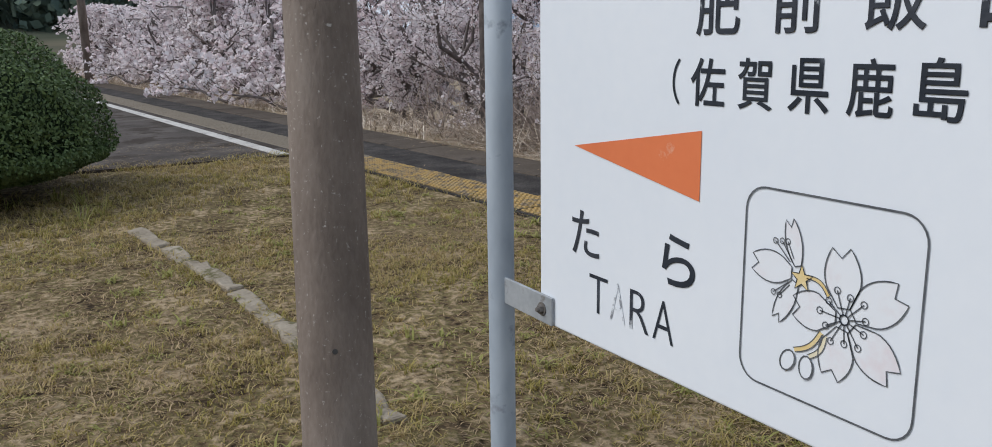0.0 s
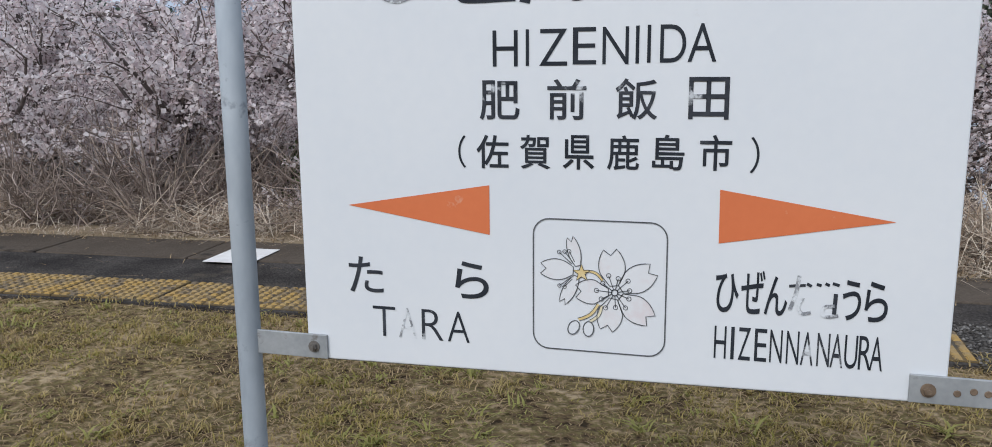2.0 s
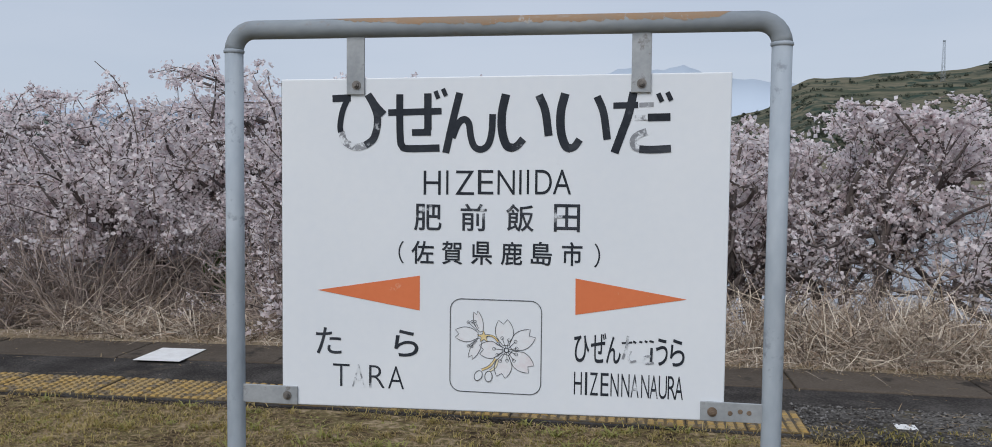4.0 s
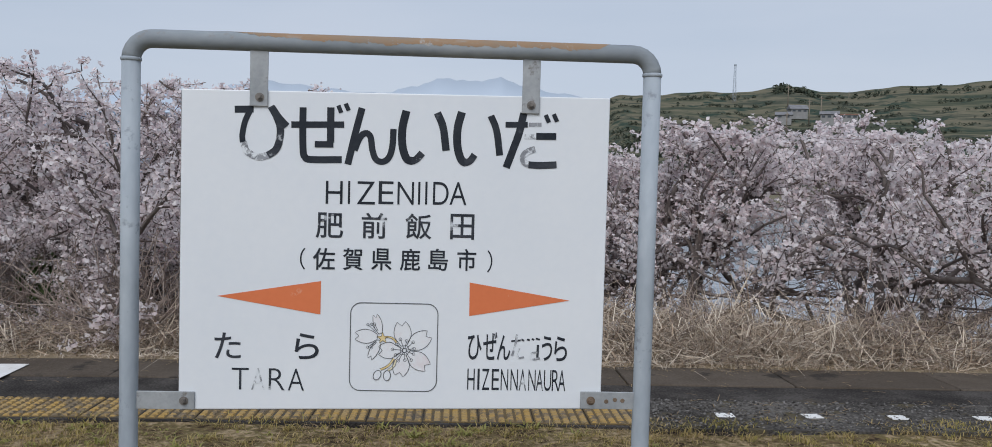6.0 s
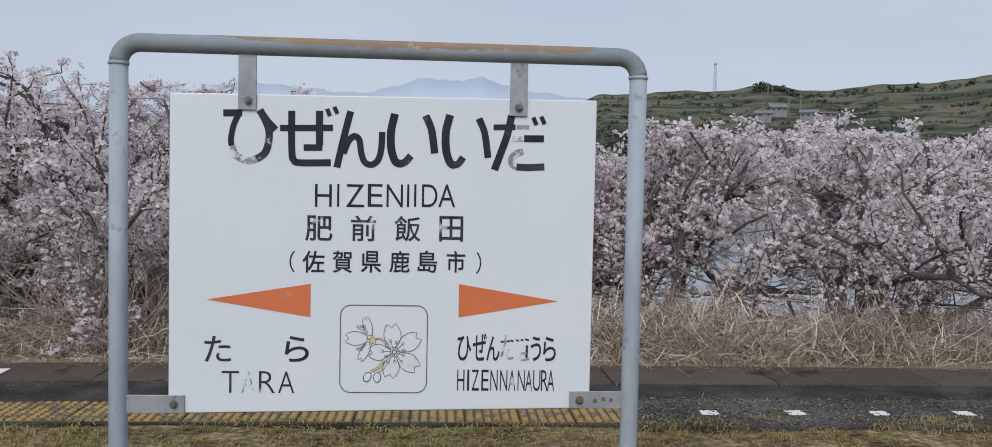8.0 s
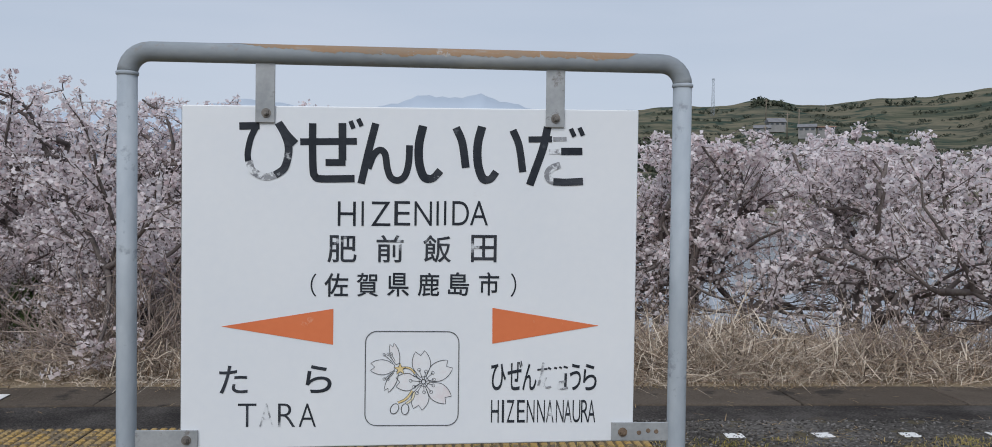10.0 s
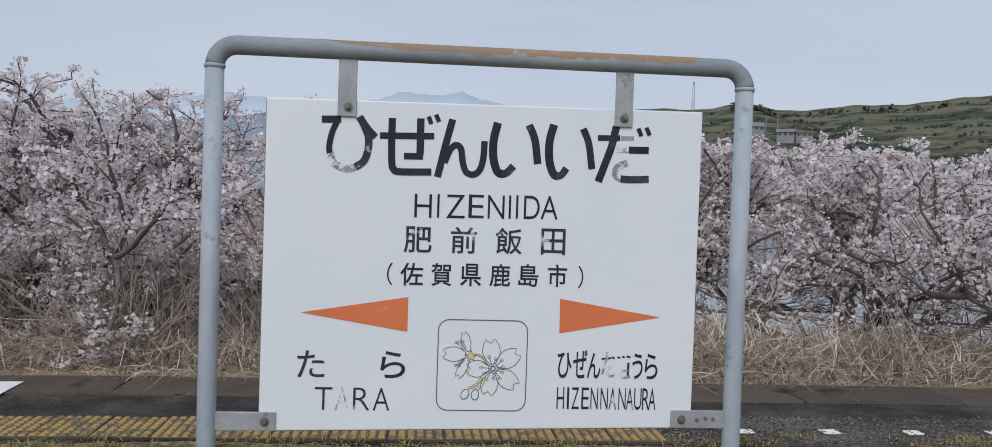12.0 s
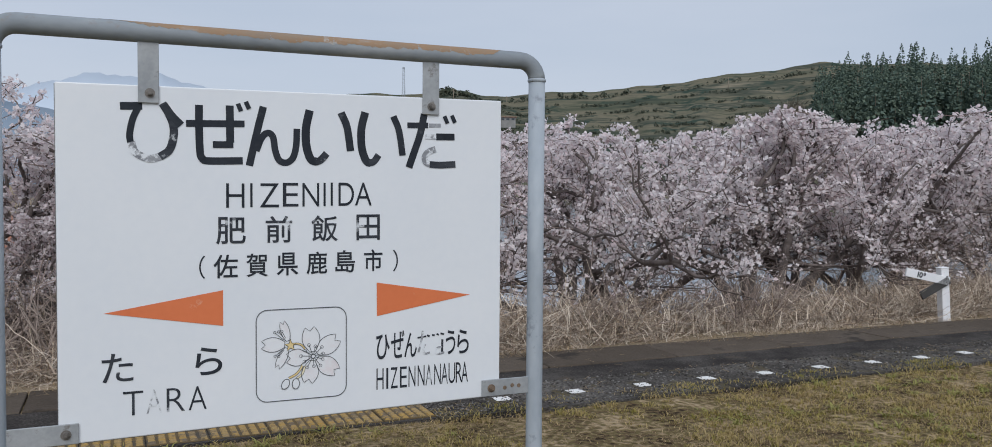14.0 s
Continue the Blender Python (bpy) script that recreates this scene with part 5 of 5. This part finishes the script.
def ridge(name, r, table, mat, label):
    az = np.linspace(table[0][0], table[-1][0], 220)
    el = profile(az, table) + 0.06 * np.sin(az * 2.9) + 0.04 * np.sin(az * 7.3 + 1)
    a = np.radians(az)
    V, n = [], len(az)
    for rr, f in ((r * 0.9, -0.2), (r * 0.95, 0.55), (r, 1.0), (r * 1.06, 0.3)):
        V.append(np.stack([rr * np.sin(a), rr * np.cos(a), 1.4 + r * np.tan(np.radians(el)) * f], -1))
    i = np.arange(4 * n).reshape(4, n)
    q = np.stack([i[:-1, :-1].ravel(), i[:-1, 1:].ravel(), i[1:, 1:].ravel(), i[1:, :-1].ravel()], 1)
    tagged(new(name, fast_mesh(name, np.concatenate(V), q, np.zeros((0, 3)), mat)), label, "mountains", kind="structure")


# plain backdrops whose pale blue carries the distance haze
ridge("backdrop_mountains", 4400, ((-60, 2.6), (-38, 3.4), (-26, 4.6), (-18.5, 5.3), (-16, 5.5), (-12.7, 6.25), (-9.5, 6.0), (-6, 5.75), (-4.6, 5.9), (-2.8, 6.4), (-1.0, 6.95), (0.7, 6.7), (2.4, 7.05), (4, 6.6), (5.7, 6.2), (9, 5.8), (11.5, 5.4), (18, 4.0), (32, 2.2)), "hazed_mountain", "mountains far across the bay, haze painted in as pale blue")
ridge("backdrop_ridge", 2600, ((-60, 2.6), (-28, 3.5), (-18, 4.0), (-10, 5.1), (-5.5, 4.95), (-3.4, 4.6), (2, 3.4), (8, 1.8), (14, 0.8)), "hazed_ridge", "ridge beyond the shore, haze painted in as blue-grey")


def house(at, turn, w, d, h, roof_mat, wall_mat, label, roof_h):
    e = thing("house", label, "house")
    e.matrix_basis = Matrix.Translation(at) @ pose(0, 0, 0, 0, 0, turn)
    bm = bmesh.new()
    box(bm, -w / 2, w / 2, -d / 2, d / 2, -3, h, 0)
    part("wall", bm, wall_mat, e)
    bm = bmesh.new()
    o = 0.6
    f = [bm.verts.new(c) for c in ((-w / 2 - o, -d / 2 - o, h), (w / 2 + o, -d / 2 - o, h), (w / 2 + o, d / 2 + o, h), (-w / 2 - o, d / 2 + o, h), (-w / 2 - o, 0, h + roof_h), (w / 2 + o, 0, h + roof_h))]
    for c in ((0, 1, 5, 4), (2, 3, 4, 5), (1, 2, 5), (3, 0, 4), (3, 2, 1, 0)):
        bm.faces.new([f[i] for i in c])
    part("roof", bm, roof_mat, e)
    n = max(2, int(w / 2.6))
    for i in range(n):
        x = -w / 2 + w * (i + 0.5) / n
        bm = bmesh.new()
        box(bm, x - 0.8, x + 0.8, -d / 2 - 0.08, -d / 2 + 0.05, h * 0.38, h * 0.78, 0)
        part("window", bm, "glass_dark", e)
    return e


def on_hill(az, el, r):
    a = radians(az)
    return (r * math.sin(a), r * math.cos(a), 1.4 + r * math.tan(radians(el)))


house(on_hill(20.8, 4.6, 460), -20, 7.5, 6, 2.0, "roof_tile", "house_wall", "small white house with a dark tiled roof on the hillside", 1.8)
house(on_hill(21.6, 4.95, 480), -5, 8.5, 7, 2.2, "roof_tile", "house_wall", "white house with a grey tiled roof on the hillside", 2.4)
house(on_hill(23.5, 4.55, 450), -25, 8, 7, 2.6, "roof_tile", "house_wall", "two-storey pale house with a grey roof on the hillside", 1.8)
house(on_hill(24.6, 4.55, 455), -22, 8, 7, 2.4, "roof_red", "house_wall", "pale house with a reddish flat roof on the hillside", 0.6)
house((-3.2, 36.0, -2.6), 8, 9, 5, 1.7, "roof_red", "brown_wall", "low brown shed with a rust-red roof behind the trees", 1.2)
house((-19.0, 30.0, -2.6), -10, 10, 6, 1.4, "roof_red", "brown_wall", "low house with a rust-red roof behind the trees", 1.3)

mast = thing("radio_mast", "thin grey lattice radio mast on the hill crest", "mast", on_hill(17.7, 5.63, 720))
for sx, sy in ((-1, -1), (1, -1), (1, 1), (-1, 1)):
    bm = bmesh.new()
    tube(bm, [(sx * 1.2, sy * 1.2, -2), (sx * 0.6, sy * 0.6, 30)], 0.14, 5)
    part("leg", bm, "galvanised", mast)
bm = bmesh.new()
for i in range(9):
    z0, z1 = i * 3.3, i * 3.3 + 3.3
    w0, w1 = 1.2 - 0.02 * z0, 1.2 - 0.02 * z1
    tube(bm, [(-w0, -w0, z0), (w1, -w1, z1)], 0.08, 4)
    tube(bm, [(w0, -w0, z0), (-w1, -w1, z1)], 0.08, 4)
part("bracing", bm, "galvanised", mast)
bm = bmesh.new()
box(bm, -0.8, 0.8, -0.8, 0.8, 29.6, 30.6)
part("head", bm, "galvanised", mast)


def far_pole(az, el, r, h):
    p = thing("far_utility_pole", "grey utility pole on the hillside", "utility pole", on_hill(az, el, r), group="poles on the hillside")
    bm = bmesh.new()
    tube(bm, [(0, 0, -3), (0, 0, h)], [0.3, 0.22], 6)
    part("shaft", bm, "pale_trunk", p)
    bm = bmesh.new()
    box(bm, -1.1, 1.1, -0.1, 0.1, h - 1.2, h - 0.9)
    part("crossarm", bm, "pale_trunk", p)


for az, el, r, h in ((21.0, 5.6, 520, 10), (22.3, 4.5, 470, 11), (23.0, 4.4, 450, 13), (21.0, 4.0, 430, 8), (24.5, 5.5, 740, 10), (38.8, 6.6, 700, 9)):
    far_pole(az, el, r, h)

# dark poles along the line and a notice board on the bank
for x, y, h, pr in ((-8.75, 4.5, 8.0, 0.105), (-11.8, 3.75, 7.0, 0.06), (-30.5, 1.95, 9.0, 0.135)):
    p = thing("line_pole", "dark brown weathered pole beside the platform", "utility pole", (x, y, float(ground_height(np.float64(x), np.float64(y)))), group="poles along the line")
    bm = bmesh.new()
    tube(bm, [(0, 0, -0.5), (0, 0, h)], [pr, pr * 0.8], 14)
    part("shaft", bm, "pole" if pr > 0.12 else "bark", p)
    if pr < 0.1:
        bm = bmesh.new()
        box(bm, -0.06, 0.06, -0.20, -0.06, 1.42, 1.66, 0.01)
        part("signal_box", bm, "dark_metal_hole_shade", p, "small black box")
nb = thing("notice_board", "blank white board on short legs on the bank", "board", (-21.0, 3.45, -0.1))
bm = bmesh.new()
box(bm, -0.03, 0.03, -0.37, 0.37, 0.37, 0.68, 0.01)
part("panel", bm, "post_white", nb)
for s in (-0.3, 0.3):
    bm = bmesh.new()
    tube(bm, [(0.05, s, -0.3), (0.05, s, 0.6)], 0.03, 8)
    part("leg", bm, "galvanised", nb)

# fence before the shed
fence = thing("shore_fence", "pale metal rail fence before the brown shed", "fence", (-3.2, 30.0, -2.7))
for i in range(7):
    bm = bmesh.new()
    tube(bm, [(-4.5 + 1.5 * i, 0, -0.5), (-4.5 + 1.5 * i, 0, 1.1)], 0.04, 6)
    part("post", bm, "galvanised", fence)
for z in (0.45, 1.0):
    bm = bmesh.new()
    tube(bm, [(-4.6, 0, z), (4.6, 0, z)], 0.035, 6)
    part("rail", bm, "galvanised", fence)

# ---- pieces of the platform: kerb stones, coping, tactile blocks, paint marks ----
rng = np.random.default_rng(13)
kerb = thing("buried_kerb", "worn concrete kerb sunk in the grass", "kerb", kind="structure")
stone_me = []
for j in range(3):
    bm = bmesh.new()
    box(bm, -0.297, 0.297, -0.045, 0.045, -0.12, 0.030, 0.012)
    bmesh.ops.subdivide_edges(bm, edges=[e for e in bm.edges if e.calc_length() > 0.3], cuts=5)
    for v in bm.verts:
        v.co += Vector((0.006, 0.022, 0.02)) * noise.noise(v.co * 9 + Vector((j * 7, 0, 0)))
    me = bpy.data.meshes.new("kerb_stone")
    bm.to_mesh(me)
    bm.free()
    me.materials.append(M["kerb"])
    stone_me.append(me)
for i in range(6):
    x = -5.1 + 0.6 * i
    o = new("kerb_stone", stone_me[i % 3])
    o.parent = kerb
    o.matrix_basis = pose(x, 0.21 - 0.0227 * min(0, x + 1.7) ** 2, rng.uniform(-0.006, 0.006), rng.uniform(-4, 4), rng.uniform(-0.8, 0.8), -math.degrees(math.atan(0.0454 * min(0, x + 1.7))) + rng.uniform(-0.8, 0.8))

coping = thing("platform_coping", "weathered brown-grey concrete coping along the platform edge", "coping", kind="structure")
bm = bmesh.new()
box(bm, -0.594, 0.594, 3.52, 4.09, -0.25, 0.030, 0.010)
cop_me = bpy.data.meshes.new("coping_stone")
bm.to_mesh(cop_me)
bm.free()
cop_me.materials.append(M["coping"])
x = -46.0
while x < 31:
    o = new("coping_stone", cop_me)
    o.parent = coping
    ang = math.degrees(math.atan((float(bend(x + 0.3)) - float(bend(x - 0.3))) / 0.6))
    c = 3.8
    o.matrix_basis = Matrix.Translation((x, float(bend(x)) + c, rng.uniform(-0.003, 0.003))) @ pose(0, 0, 0, 0, 0, ang) @ Matrix.Translation((0, -c, 0))
    x += 1.2

tactile = thing("tactile_paving", "worn yellow tactile paving blocks with raised dots", "tactile paving", kind="structure")
bm = bmesh.new()
box(bm, -0.160, 0.160, -0.215, 0.215, -0.05, 0.026, 0.004)
for i in range(6):
    for j in range(8):
        cx, cy = -0.133 + 0.0532 * i, -0.187 + 0.0534 * j
        lo_v = [bm.verts.new((cx + 0.019 * a, cy + 0.019 * b, 0.0262)) for a, b in ((-1, -1), (1, -1), (1, 1), (-1, 1))]
        hi_v = [bm.verts.new((cx + 0.013 * a, cy + 0.013 * b, 0.0345)) for a, b in ((-1, -1), (1, -1), (1, 1), (-1, 1))]
        bm.faces.new(hi_v).material_index = 1
        for k in range(4):
            bm.faces.new((lo_v[k], lo_v[(k + 1) % 4], hi_v[(k + 1) % 4], hi_v[k])).material_index = 1
tac_me = bpy.data.meshes.new("tactile_block")
bm.to_mesh(tac_me)
bm.free()
tac_me.materials.append(M["tactile_base"])
tac_me.materials.append(M["tactile"])
tac_old = tac_me.copy()
tac_old.materials.clear()
tac_old.materials.append(M["tactile_old"])
tac_old.materials.append(M["tactile_old"])
x = 1.14
while x > -26:
    o = new("tactile_block", tac_me if x > -8.4 + rng.uniform(-1, 1) else tac_old)
    o.parent = tactile
    ang = math.degrees(math.atan((float(bend(x + 0.1)) - float(bend(x - 0.1))) / 0.2))
    o.matrix_basis = pose(x, 2.72 + float(bend(x)), rng.uniform(-0.004, 0.003), rng.uniform(-0.6, 0.6), rng.uniform(-0.6, 0.6), ang + rng.uniform(-0.6, 0.6))
    x -= 0.326

marks = thing("painted_marks", "small white painted squares on the stony asphalt", "markings", kind="structure")
for i in range(-2, 26):
    x = 2.385 + 0.546 * i
    if x < 1.4:
        continue
    bm = bmesh.new()
    box(bm, -0.055, 0.055, -0.048, 0.048, 0.0, 0.004, 0.001)
    o = part("mark", bm, "white_paint", marks)
    o.matrix_basis = pose(x + rng.uniform(-0.01, 0.01), 2.73 + rng.uniform(-0.008, 0.008), 0.0265, 0, 0, rng.uniform(-4, 4))
plate = thing("white_patch", "square white painted patch on the coping", "marking", kind="structure")
bm = bmesh.new()
box(bm, -0.175, 0.175, -0.215, 0.215, 0, 0.004, 0.001)
o = part("patch", bm, "white_paint", plate)
o.matrix_basis = pose(-3.02, 3.58, 0.0345, 0, 0, 3)

# loose stones on the stony asphalt
rng = np.random.default_rng(50)
n = 6000
sx = 1.3 + 14.0 * rng.uniform(0, 1, n) ** 1.4
sy = 2.45 + 0.66 * rng.uniform(0, 1, n)
rr = rng.uniform(0.005, 0.013, n)
V = np.zeros((n, 6, 3))
jit = rng.uniform(0.7, 1.3, (n, 6))
for k, (a, b, c) in enumerate(((1, 0, 0), (0, 1, 0), (-1, 0, 0), (0, -1, 0), (0, 0, 1), (0, 0, -1))):
    V[:, k, 0] = sx + a * rr * jit[:, k]
    V[:, k, 1] = sy + b * rr * jit[:, k]
    V[:, k, 2] = 0.029 + c * rr * 0.6 * jit[:, k]
i6 = np.arange(n) * 6
T = np.concatenate([np.stack([i6 + a, i6 + b, i6 + c], 1) for a, b, c in ((0, 1, 4), (1, 2, 4), (2, 3, 4), (3, 0, 4), (1, 0, 5), (2, 1, 5), (3, 2, 5), (0, 3, 5))])
tagged(new("loose_stones", fast_mesh("loose_stones", V.reshape(-1, 3), np.zeros((0, 4)), T, "pebble")), "loose grey stones worn out of the asphalt", "stones", kind="stuff")
